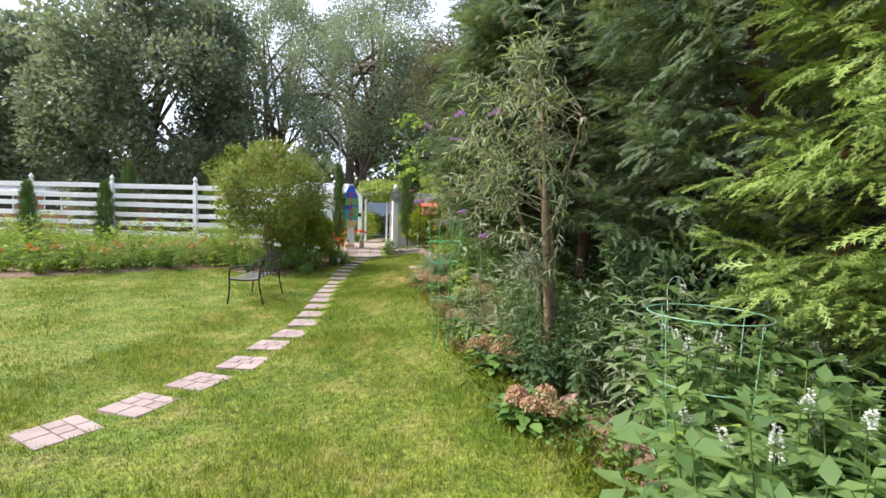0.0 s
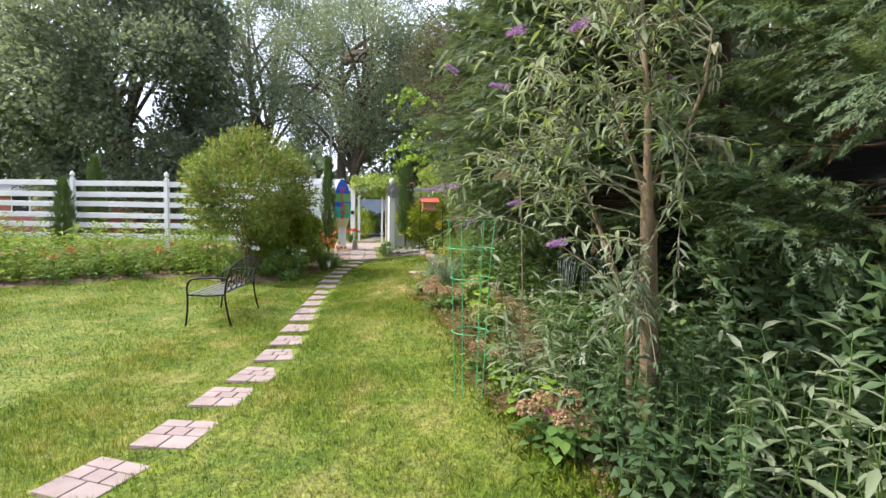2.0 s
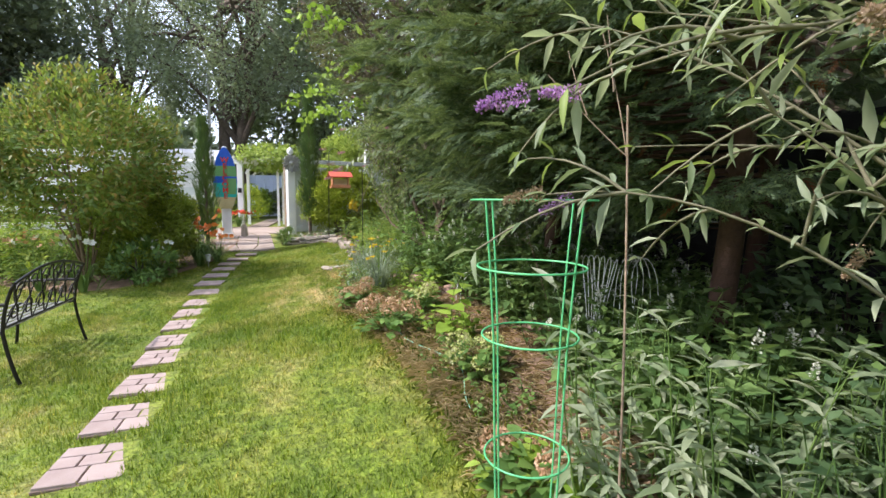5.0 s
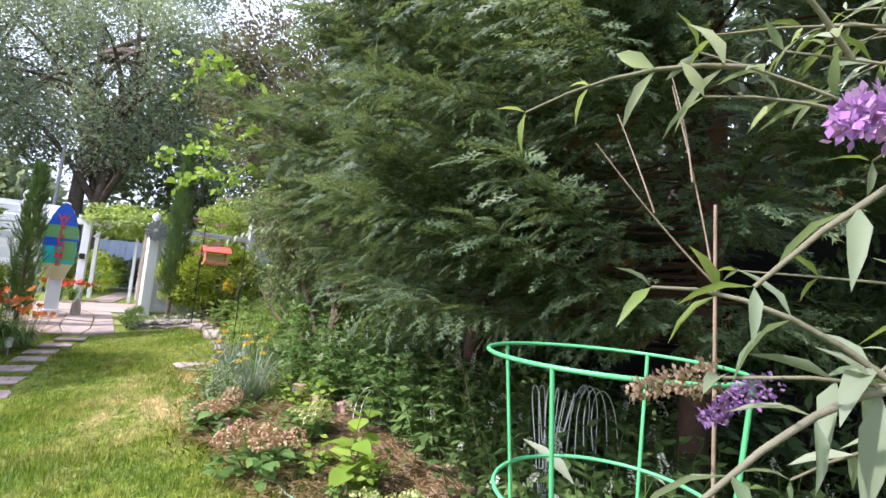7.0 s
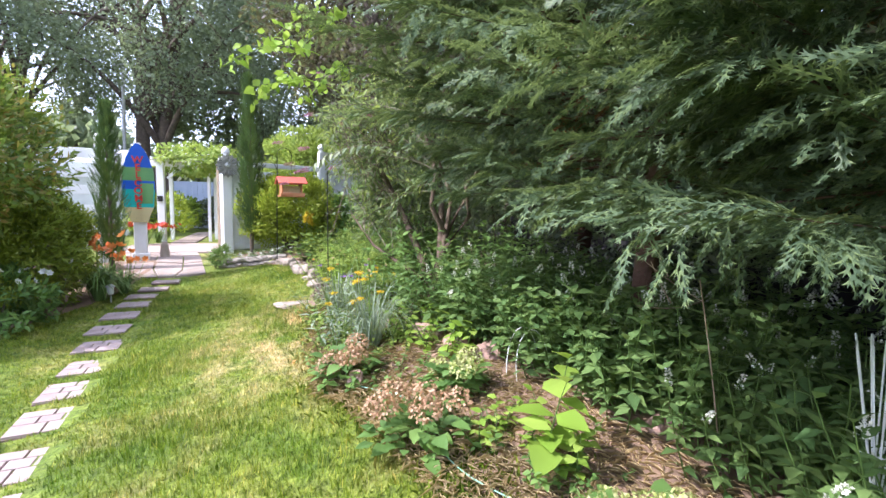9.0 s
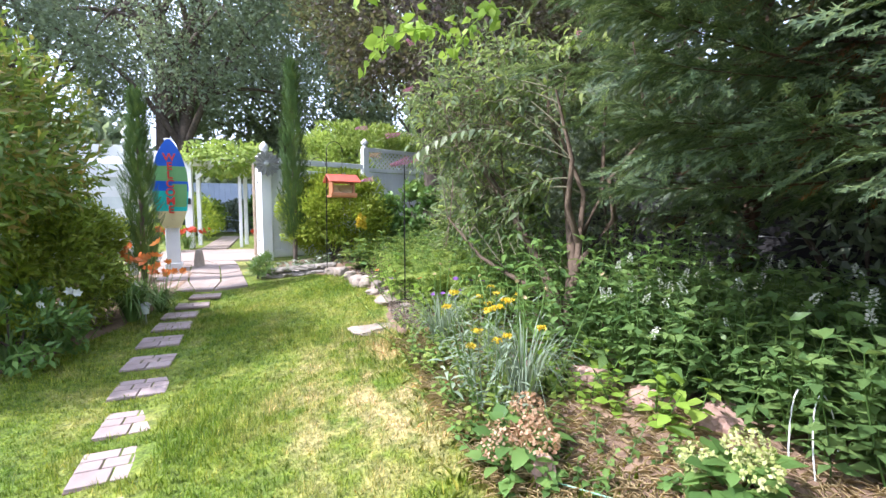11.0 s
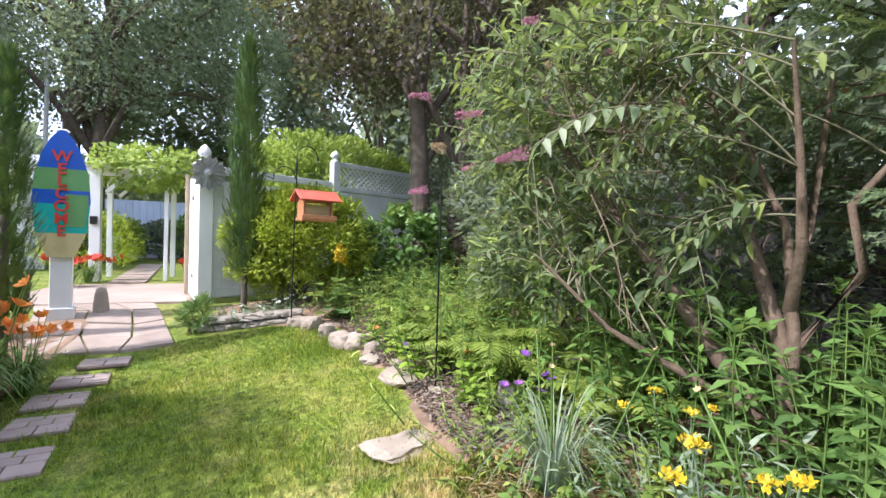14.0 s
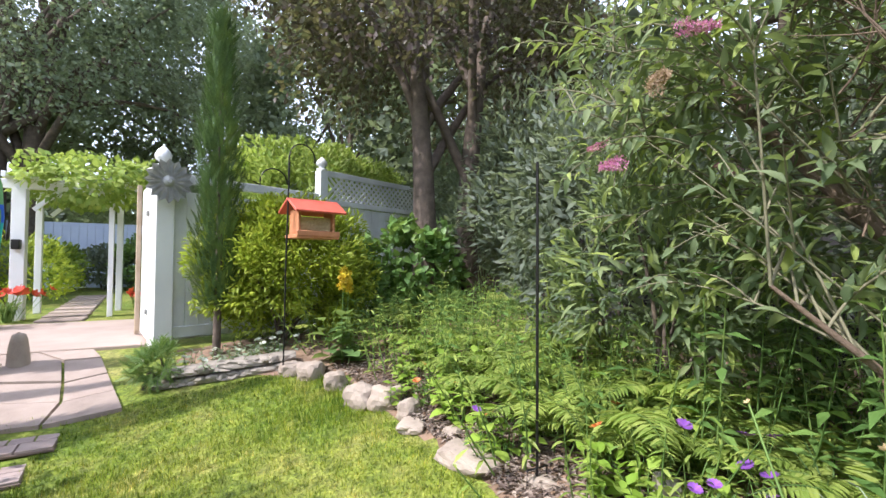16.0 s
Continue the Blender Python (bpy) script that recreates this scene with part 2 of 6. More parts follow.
# Young growth, with the glow of backlight put into its lime colour.
L_YOUNG_BACKLIT = leaf_mat("backlit_young_leaf", [(0.24, 0.34, 0.09), (0.33, 0.43, 0.12), (0.42, 0.5, 0.17)], 0.5)
L_GREY = leaf_mat("grey_green_leaf", [(0.2, 0.27, 0.19), (0.28, 0.35, 0.25), (0.36, 0.43, 0.31)], 0.3)
L_FERN = leaf_mat("fern_leaf", [(0.22, 0.34, 0.07), (0.34, 0.45, 0.1), (0.46, 0.55, 0.15)], 0.5)
L_STRAP = leaf_mat("strap_leaf", [(0.1, 0.2, 0.06), (0.17, 0.29, 0.08), (0.26, 0.38, 0.11)], 0.4)
L_BED = leaf_mat("border_leaf", [(0.14, 0.25, 0.04), (0.26, 0.38, 0.05), (0.4, 0.5, 0.08)], 0.45)
# Both tree leaf colours are lifted and greyed: atmospheric haze put into the colour.
L_TREE = leaf_mat("tree_leaf", [(0.2, 0.25, 0.19), (0.27, 0.33, 0.23), (0.34, 0.41, 0.27)], 0.5, patch=0.3)
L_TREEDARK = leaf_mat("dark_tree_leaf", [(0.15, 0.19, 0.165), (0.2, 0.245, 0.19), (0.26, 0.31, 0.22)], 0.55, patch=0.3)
L_PLUM = leaf_mat("plum_leaf", [(0.085, 0.065, 0.065), (0.14, 0.1, 0.095), (0.16, 0.18, 0.11)], 0.45, patch=0.5)
L_STRAW = leaf_mat("straw", [(0.4, 0.3, 0.16), (0.58, 0.46, 0.27)], 0.2, 0.8)
L_WITHER = leaf_mat("withered_leaf", [(0.3, 0.29, 0.2), (0.46, 0.44, 0.33)], 0.3, 0.8)
L_CHIP = leaf_mat("bark_chip", [(0.07, 0.05, 0.045), (0.17, 0.13, 0.11), (0.34, 0.28, 0.24)], 0.05, 0.9)
F_PURPLE = leaf_mat("purple_floret", [(0.38, 0.16, 0.52), (0.55, 0.26, 0.68), (0.68, 0.42, 0.72)], 0.3)
F_PINK = leaf_mat("pink_floret", [(0.5, 0.12, 0.34), (0.68, 0.26, 0.5), (0.5, 0.34, 0.26)], 0.3)
F_SPENT = leaf_mat("spent_floret", [(0.34, 0.22, 0.14), (0.5, 0.36, 0.26)], 0.3)
F_PEACH = leaf_mat("faded_floret", [(0.42, 0.22, 0.12), (0.6, 0.37, 0.23), (0.7, 0.5, 0.34)], 0.3)
F_LIMEHEAD = leaf_mat("lime_floret", [(0.4, 0.46, 0.12), (0.58, 0.62, 0.24), (0.66, 0.62, 0.36)], 0.3)
F_ROSE = leaf_mat("rose_floret", [(0.62, 0.14, 0.3), (0.76, 0.3, 0.46)], 0.3)
F_WHITE = leaf_mat("white_floret", [(0.7, 0.72, 0.62), (0.84, 0.84, 0.78)], 0.3)
F_ORANGE = leaf_mat("orange_petal", [(0.6, 0.1, 0.03), (0.78, 0.22, 0.06), (0.8, 0.36, 0.16)], 0.35)
F_YELLOW = leaf_mat("yellow_petal", [(0.78, 0.52, 0.03), (0.85, 0.66, 0.06)], 0.3)
F_VIOLET = leaf_mat("violet_petal", [(0.24, 0.08, 0.5), (0.42, 0.16, 0.62)], 0.3)
F_RED = leaf_mat("red_petal", [(0.55, 0.03, 0.02), (0.7, 0.08, 0.05)], 0.3)


# ---- building helpers ----
def ground_z(x, y):
    """Height of the ground."""
    s = np.interp(y, [-400, 5.5, 7.5, 10, 12.4, 13.2, 14.2, 14.8, 15.4, 18, 400], [0, 0, 0.05, 0.1, 0.2, 0.27, 0.43, 0.55, 0.66, 0.7, 0.7])
    k = np.interp(y, [0, 4, 8, 11, 13, 15, 15.6], [0.03, 0.04, 0.14, 0.17, 0.16, 0.08, 0.0])
    return s + k * np.clip(np.asarray(x) + 2.4, 0, 3.0)


def gz(x, y):
    return float(ground_z(x, y))


def np_mesh(name, verts, faces):
    """Mesh from an (n,3) array and a list of index arrays, each (m,k)."""
    me = bpy.data.meshes.new(name)
    faces = [np.asarray(f, dtype=np.int32) for f in faces if len(f)]
    me.vertices.add(len(verts))
    me.vertices.foreach_set("co", np.asarray(verts, dtype=np.float32).ravel())
    idx = np.concatenate([f.ravel() for f in faces])
    tot = np.concatenate([np.full(len(f), f.shape[1], dtype=np.int32) for f in faces])
    me.loops.add(len(idx))
    me.loops.foreach_set("vertex_index", idx)
    me.polygons.add(len(tot))
    me.polygons.foreach_set("loop_start", np.concatenate([[0], np.cumsum(tot)[:-1]]).astype(np.int32))
    me.update(calc_edges=True)
    me.validate()
    return me


def thing(name, loc, label, category, group="", kind="", turn=0):
    ob = new(name)
    ob.empty_display_size = 0.1
    ob.matrix_world = pose(*loc, 0, 0, turn)
    return tagged(ob, label, category, group, kind)


def part(name, shape, material, parent=None, label="", smooth=False):
    """Links a bmesh or a mesh as one object under a thing."""
    if isinstance(shape, bmesh.types.BMesh):
        me = bpy.data.meshes.new(name)
        shape.to_mesh(me)
        shape.free()
    else:
        me = shape
    if not me.materials:
        me.materials.append(material)
    if smooth:
        me.polygons.foreach_set("use_smooth", np.ones(len(me.polygons), dtype=bool))
    ob = new(name, me)
    if parent:
        ob.parent = parent
    if label:
        ob["label"] = label
    return ob


def box(sx, sy, sz, m=None, bevel=0.0, bm=None):
    """A box standing on z=0, centred in x and y, with bevelled edges."""
    b = bmesh.new()
    bmesh.ops.create_cube(b, size=1, matrix=Matrix.Translation((0, 0, sz / 2)) @ Matrix.Diagonal((sx, sy, sz, 1)))
    if bevel:
        bmesh.ops.bevel(b, geom=b.edges[:], offset=bevel, segments=1, affect="EDGES")
    if m is not None:
        b.transform(m)
    return b if bm is None else join(bm, b)


def join(a, b):
    me = bpy.data.meshes.new("tmp")
    b.to_mesh(me)
    b.free()
    a.from_mesh(me)
    bpy.data.meshes.remove(me)
    return a


def tube_arrays(pts, radii, sides=6):
    """Vertices and quads of a tube along a polyline."""
    pts = np.asarray(pts, float)
    radii = np.broadcast_to(np.asarray(radii, float), (len(pts),))
    t = np.gradient(pts, axis=0)
    t /= np.linalg.norm(t, axis=1, keepdims=True) + 1e-9
    ref = np.where(np.abs(t[:, 2:3]) > 0.9, np.array([[1.0, 0, 0]]), np.array([[0, 0, 1.0]]))
    u = np.cross(t, ref)
    u /= np.linalg.norm(u, axis=1, keepdims=True) + 1e-9
    v = np.cross(t, u)
    a = np.linspace(0, 2 * np.pi, sides, endpoint=False)
    V = (pts[:, None] + radii[:, None, None] * (np.cos(a)[None, :, None] * u[:, None] + np.sin(a)[None, :, None] * v[:, None])).reshape(-1, 3)
    i = np.arange(len(pts) - 1)[:, None] * sides
    j = np.arange(sides)[None]
    k = (j + 1) % sides
    return V, np.stack([i + j, i + k, i + sides + k, i + sides + j], -1).reshape(-1, 4)


def tubes_mesh(name, lines, sides=6):
    """lines: (points, radii) pairs."""
    Vs, Fs, n = [], [], 0
    for pts, r in lines:
        V, F = tube_arrays(pts, r, sides)
        Vs.append(V)
        Fs.append(F + n)
        n += len(V)
    return np_mesh(name, np.concatenate(Vs), [np.concatenate(Fs)])


def ring(cx, cy, z, r, n=40):
    a = np.linspace(0, 2 * np.pi, n + 1)
    return np.stack([cx + r * np.cos(a), cy + r * np.sin(a), np.full(n + 1, z)], 1)


def unit(v):
    return v / (np.linalg.norm(v, axis=-1, keepdims=True) + 1e-9)


def scatter(name, tmpl, P, D, N, S):
    """One mesh: the template (x across, y along, z out) set at P along D with face towards N, scaled by S."""
    tv, tfs = tmpl
    D = unit(D)
    X = unit(np.cross(D, N))
    Z = np.cross(X, D)
    R = np.stack([X, D, Z], 1)
    S = np.broadcast_to(np.asarray(S, float), (len(P),))
    V = P[:, None] + S[:, None, None] * np.einsum("vk,nkc->nvc", tv, R)
    off = (np.arange(len(P)) * len(tv))[:, None, None]
    return np_mesh(name, V.reshape(-1, 3), [(np.asarray(f)[None] + off).reshape(-1, len(f[0])) for f in tfs])


def leaf_t(w, droop=0.12, fold=0.05):
    """A pointed leaf with folded midrib."""
    v = np.array([(0, 0, 0), (-w, 0.35, fold), (0, 0.35, 0), (w, 0.35, fold), (-0.72 * w, 0.68, fold - droop * 0.4), (0, 0.68, -droop * 0.4), (0.72 * w, 0.68, fold - droop * 0.4), (0, 1, -droop)])
    return v, [[(0, 2, 1), (0, 3, 2), (4, 5, 7), (5, 6, 7)], [(1, 2, 5, 4), (2, 3, 6, 5)]]


def chip_t(w, droop=0.1):
    v = np.array([(0, 0, 0), (-w, 0.5, 0.06), (0, 1, -droop), (w, 0.5, 0.06)])
    return v, [[(0, 2, 1), (0, 3, 2)]]


def small_leaf_t(w):
    v = np.array([(0, 0, 0), (-w, 0.42, 0.05), (0, 0.45, 0), (w, 0.42, 0.05), (0, 1, -0.16)])
    return v, [[(0, 2, 1), (0, 3, 2), (1, 2, 4), (2, 3, 4)]]


def spray_t(pairs=7, sub=1):
    """A flat feathery spray of scale foliage: side fronds with leaflets."""
    v, f = [], []

    def blade(p, d, l, w):
        s = np.array([-d[1], d[0], 0])
        k = len(v)
        for q in (p - s * w, p + s * w, p + d * l):
            v.append((q[0], q[1], -0.22 * q[1] ** 2 - 0.5 * q[0] ** 2))
        f.append((k, k + 1, k + 2))

    blade(np.array([0, 0.0, 0]), np.array([0, 1.0, 0]), 1.0, 0.022)
    for i in range(pairs):
        y = 0.1 + 0.78 * i / pairs
        l = 0.26 * (1 - y) ** 0.7 + 0.09
        for sgn in (-1, 1):
            a = radians(29 - 9 * y)
            d = np.array([sgn * math.sin(a), math.cos(a), 0])
            p = np.array([0, y + (0.04 if sgn > 0 else 0), 0])
            blade(p, d, l, 0.027)
            for j in range(sub):
                q = p + d * l * (0.42 + 0.3 * j)
                for s2 in (-1, 1):
                    b = math.atan2(d[0], d[1]) + s2 * 0.6
                    blade(q, np.array([math.sin(b), math.cos(b), 0]), l * (0.55 - 0.1 * j), 0.022)
    return np.array(v), [f]


def rand_dirs(n, up=0.0):
    d = rng.normal(size=(n, 3))
    d[:, 2] += up
    return unit(d)


def bezier(a, b, c, n=10):
    t = np.linspace(0, 1, n)[:, None]
    return (1 - t) ** 2 * np.asarray(a) + 2 * t * (1 - t) * np.asarray(b) + t ** 2 * np.asarray(c)


def crown_points(n, centre, radii, clusters, spread, seed, low=-0.6):
    """Points in lumps over an ellipsoid, with outward normals: uneven outline with gaps."""
    r = np.random.default_rng(seed)
    d = unit(r.normal(size=(clusters * 3, 3)))
    d = d[d[:, 2] > low][:clusters]
    c = d * r.uniform(0.55, 1.0, (len(d), 1)) ** 0.6
    w = r.integers(0, len(c), n)
    p = c[w] + unit(r.normal(size=(n, 3))) * spread * r.uniform(0.2, 1, (n, 1)) ** 0.5
    return np.asarray(centre) + p * np.asarray(radii), unit(p - 0.7 * c[w] + 0.3 * unit(c[w]))


def floret_ball(n, r, seed, squash=0.85):
    g = np.random.default_rng(seed)
    d = unit(g.normal(size=(n, 3)))
    d[:, 2] = np.abs(d[:, 2]) * 1.1 - 0.35
    d = unit(d)
    return d * np.array([r, r, r * squash]) * g.uniform(0.85, 1.05, (n, 1)), d


LEAF_SLIM = leaf_t(0.17, 0.3, 0.07)
LEAF_NARROW, LEAF_MID, LEAF_BROAD = leaf_t(0.105, 0.25), small_leaf_t(0.18), leaf_t(0.34, 0.18)
CHIP, CHIP_WIDE, PETAL = chip_t(0.2), chip_t(0.32), chip_t(0.36, -0.12)
SPRAY, SPRAY_LITE = spray_t(4), spray_t(5, 0)
LEAF_FULL = small_leaf_t(0.25)


# ---- ground, lawn, beds ----
def bed_edge(y):
    """x of the lawn's edge along the planted bank."""
    return np.interp(y, [-30, 0, 2.7, 3.6, 4.5, 5.2, 5.8, 6.5, 7.2, 7.8, 8.4, 10, 11, 11.8, 13, 13.7, 14.1, 14.5], [2.2, 1.9, 1.25, 0.97, 0.62, 0.4, 0.35, 0.22, 0.04, -0.14, -0.4, -0.37, -0.5, -0.42, -0.5, -0.55, -1.1, -1.8])


def left_edge(x):
    """y of the lawn's far edge along the flower border."""
    return np.interp(x, [-30, -9.4, -8.7, -7.9, -7, -6, -5.2, -4.5, -3.9, -3.5, -3.2, -3.05], [0, 9.2, 9.9, 10.5, 11.2, 11.7, 11.2, 10.9, 11.2, 12.2, 13.2, 14.2])


def sheet(name, xs, ys, lift):
    X, Y = np.meshgrid(xs, ys)
    Z = lift(X, Y)
    V = np.stack([X, Y, Z], -1).reshape(-1, 3)
    i = (np.arange(len(ys) - 1)[:, None] * len(xs) + np.arange(len(xs) - 1)[None]).ravel()
    return np_mesh(name, V, [np.stack([i, i + 1, i + 1 + len(xs), i + len(xs)], 1)])


def strip(name, us, vs, xy, lift):
    """A sheet over a bent strip: xy(u, v) gives the plan."""
    U, W = np.meshgrid(us, vs)
    X, Y = xy(U, W)
    V = np.stack([X, Y, ground_z(X, Y) + lift(U, W)], -1).reshape(-1, 3)
    i = (np.arange(len(vs) - 1)[:, None] * len(us) + np.arange(len(us) - 1)[None]).ravel()
    return np_mesh(name, V, [np.stack([i, i + 1, i + 1 + len(us), i + len(us)], 1)])


def rough(X, Y, a):
    return a * (np.sin(X * 13 + 2 * np.sin(Y * 7)) * np.sin(Y * 11 + X * 3) + 0.6 * np.sin(X * 31 + Y * 17))


far = [-600, -300, -150, -80, -50, -35, -25]
xs = np.concatenate([far, np.arange(-18, 7, 0.25), [10, 15, 25, 50, 100, 300, 600]])
ys = np.concatenate([far, [-15, -8], np.arange(-4, 20, 0.25), [25, 35, 50, 80, 150, 300, 600]])
tagged(part("ground", sheet("ground", xs, ys, ground_z), M_LAWN, smooth=True), "sunlit lawn sloping gently up to a gate", "lawn", kind="structure")
bed = strip("bed", np.linspace(0, 1, 34), np.linspace(-1, 15.2, 140), lambda u, v: (bed_edge(v) + u * (4.6 - bed_edge(v)), v), lambda u, v: 0.03 * np.minimum(u * 12, 1) + rough(u * 4, v, 0.008))
tagged(part("flower_bed_soil", bed, M_MULCH, smooth=True), "dry brown mulch and straw of the planted bank", "soil", kind="structure")
lbed = strip("bed", np.linspace(-16, -3.05, 90), np.linspace(0, 1, 20), lambda u, v: (u, left_edge(u) + v * (14.9 - left_edge(u))), lambda u, v: 0.03 * np.minimum(v * 10, 1) + rough(u, v * 4, 0.008))
tagged(part("border_soil", lbed, M_MULCH, smooth=True), "dark soil of the flower border by the fence", "soil", kind="structure")


def on_lawn(x, y):
    return (x < bed_edge(y) - 0.02) & ((x > -3.05) | (y < left_edge(np.minimum(x, -3.05)) - 0.03)) & ((x > -16)) & ((y < 14.1) | (x < -3.4))


STONES = [(-2.27, 2.87), (-2.04, 3.35), (-1.88, 3.89), (-1.74, 4.43), (-1.74, 5.07), (-1.70, 5.58), (-1.72, 6.14), (-1.79, 6.66), (-1.89, 7.22), (-2.01, 7.83), (-2.12, 8.34), (-2.24, 8.98), (-2.34, 9.56), (-2.43, 10.14), (-2.57, 10.76), (-2.69, 11.38), (-2.77, 12.02), (-2.79, 12.58), (-2.81, 13.02), (-2.75, 13.42), (-2.66, 13.78)]


def grass(name, x0, x1, y0, y1, n, h, w, seed):
    r = np.random.default_rng(seed)
    x, y = r.uniform(x0, x1, n), r.uniform(y0, y1, n)
    ok = on_lawn(x, y)
    for sx, sy in STONES:
        ok &= (np.abs(x - sx) > 0.185) | (np.abs(y - sy) > 0.185)
    x, y = x[ok], y[ok]
    n = len(x)
    a, lean = r.uniform(0, 2 * np.pi, n), r.uniform(0.15, 0.9, n)
    hh = h * r.uniform(0.45, 1.25, n)
    tall = 0.75 + 0.5 * np.sin(x * 2.1 + np.sin(y * 1.7)) * np.sin(y * 2.3 + x)
    knot = np.sin(x * 23 + 3 * np.sin(y * 9)) * np.sin(y * 27 + 3 * np.sin(x * 11))
    hh *= np.clip(tall, 0.55, 1.2) * (1 + 0.4 * knot)
    d = np.stack([np.cos(a), np.sin(a), np.zeros(n)], 1)
    s = np.stack([-np.sin(a), np.cos(a), np.zeros(n)], 1) * (w * r.uniform(0.6, 1.3, n))[:, None]
    p = np.stack([x, y, ground_z(x, y) - 0.004], 1)
    tip = p + d * (hh * lean)[:, None] + np.array([0, 0, 1.0]) * (hh * np.sqrt(1.05 - 0.7 * lean ** 2))[:, None]
    V = np.stack([p - s, p + s, tip], 1).reshape(-1, 3)
    me = np_mesh(name, V, [np.arange(3 * n).reshape(-1, 3)])
    tagged(part(name, me, M_BLADE), "short mown lawn grass with straw-coloured patches", "grass", kind="stuff")


grass("lawn_grass", -3.4, 1.9, 0.6, 8.2, 250000, 0.052, 0.0031, 1)
grass("lawn_grass", -3.6, 0.2, 8.2, 14.2, 170000, 0.052, 0.0033, 2)
grass("lawn_grass", -9.0, -3.4, 2.0, 12.5, 110000, 0.05, 0.005, 3)
grass("lawn_grass", -16.0, -9.0, 2.0, 12.0, 25000, 0.06, 0.01, 4)


def strand_tufts(name, n, seed):
    """Longer ragged grass where the lawn meets the bed."""
    r = np.random.default_rng(seed)
    y = r.uniform(2.2, 10.6, n)
    x = bed_edge(y) + r.normal(0.1, 0.17, n)
    a = r.uniform(0, 2 * np.pi, n)
    h = r.uniform(0.035, 0.085, n) * r.uniform(0.5, 1, n)
    P = np.stack([x, y, ground_z(x, y)], 1)
    D = np.stack([np.cos(a) * 0.6, np.sin(a) * 0.6, np.full(n, 1.0)], 1)
    me = scatter(name, chip_t(0.022, 0.35), P, D, rand_dirs(n), h)
    tagged(part(name, me, M_BLADE), "ragged longer grass along the bed edge", "grass", kind="stuff")


strand_tufts("edge_grass", 20000, 5)


def litter(name, n, x_of, y0, y1, size, mat, label, seed, flat=0.15):
    """Dry stalks or chips lying on the soil."""
    r = np.random.default_rng(seed)
    y = r.uniform(y0, y1, n)
    x = x_of(y, r.uniform(0, 1, n))
    a = r.uniform(0, 2 * np.pi, n)
    P = np.stack([x, y, ground_z(x, y) + 0.034 + r.uniform(0, 0.02, n)], 1)
    D = np.stack([np.cos(a), np.sin(a), r.normal(0, flat, n)], 1)
    me = scatter(name, chip_t(size[1], 0.15), P, D, np.tile([0, 0, 1.0], (n, 1)) + 0.4 * rand_dirs(n), size[0] * r.uniform(0.4, 1.3, n))
    tagged(part(name, me, mat), label, "litter", kind="stuff")


litter("straw_litter", 16000, lambda y, u: bed_edge(y) - 0.12 + 1.15 * u ** 1.3, 4.6, 10.4, (0.085, 0.025), L_STRAW, "dry straw and dead grass strewn on the bank", 6)
litter("bark_chips", 9000, lambda y, u: bed_edge(y) + 0.04 + 0.75 * u, 10.6, 13.9, (0.045, 0.2), L_CHIP, "grey-brown bark chips covering the bed", 8)


# ---- stepping stones ----
def paver_meshes():
    """The pieces of one patterned paver: sizes in plan."""
    lay = [(-0.1, 0.145, 0.195, 0.105), (0.1, 0.145, 0.195, 0.105), (-0.135, 0.03, 0.125, 0.115), (0.0, 0.03, 0.135, 0.115), (0.135, 0.03, 0.125, 0.115), (-0.1, -0.115, 0.195, 0.165), (0.1, -0.115, 0.195, 0.165)]
    out = []
    for x, y, a, b in lay:
        bm = box(a - 0.006, b - 0.006, 0.022, Matrix.Translation((x, y, 0.006)), 0.003)
        me = bpy.data.meshes.new("brick")
        bm.to_mesh(me)
        bm.free()
        me.materials.append(M_PAVER)
        out.append(me)
    return out


PIECES = paver_meshes()
base_bm = box(0.4, 0.4, 0.02, Matrix.Translation((0, 0, -0.008)), 0.004)
BASE = bpy.data.meshes.new("slab")
base_bm.to_mesh(BASE)
base_bm.free()
BASE.materials.append(M_JOINT)
for i, (x, y) in enumerate(STONES):
    st = thing("stepping_stone", (x, y, gz(x, y) - 0.014), "square pinkish brick-patterned stepping stone sunk in the lawn", "stepping stone", "stepping stones in the lawn", turn=(-28 if i == 0 else -14 if i < 3 else -2 if i < 6 else 6) + rng.uniform(-3, 3))
    part("slab", BASE, M_JOINT, st)
    for me in PIECES:
        part("brick", me, M_PAVER, st)


# ---- rocks ----
def rock_mesh(name, sx, sy, sz, seed):
    bm = bmesh.new()
    bmesh.ops.create_icosphere(bm, subdivisions=3, radius=1)
    o = Vector((seed * 3.7, seed * 1.3, seed))
    for v in bm.verts:
        q = v.co.copy()
        k = 1 + 0.35 * noise.noise(q * 1.1 + o) + 0.12 * noise.noise(q * 3 + o)
        m = max(abs(q.x), abs(q.y), abs(q.z))
        q = q.lerp(q / m, 0.45) * k
        v.co = Vector((q.x * sx, q.y * sy, max(q.z, -0.5) * sz))
    me = bpy.data.meshes.new(name)
    bm.to_mesh(me)
    bm.free()
    return me


def rock(x, y, sx, sy, sz, mat, seed, label, turn=0, name="edging_rock", group="rocks edging the bed", up=0.0):
    ob = part(name, rock_mesh(name, sx, sy, sz, seed), mat, smooth=False)
    ob.matrix_world = pose(x, y, gz(x, y) + 0.3 * sz + up, 0, 0, turn)
    return tagged(ob, label, "rock", group)


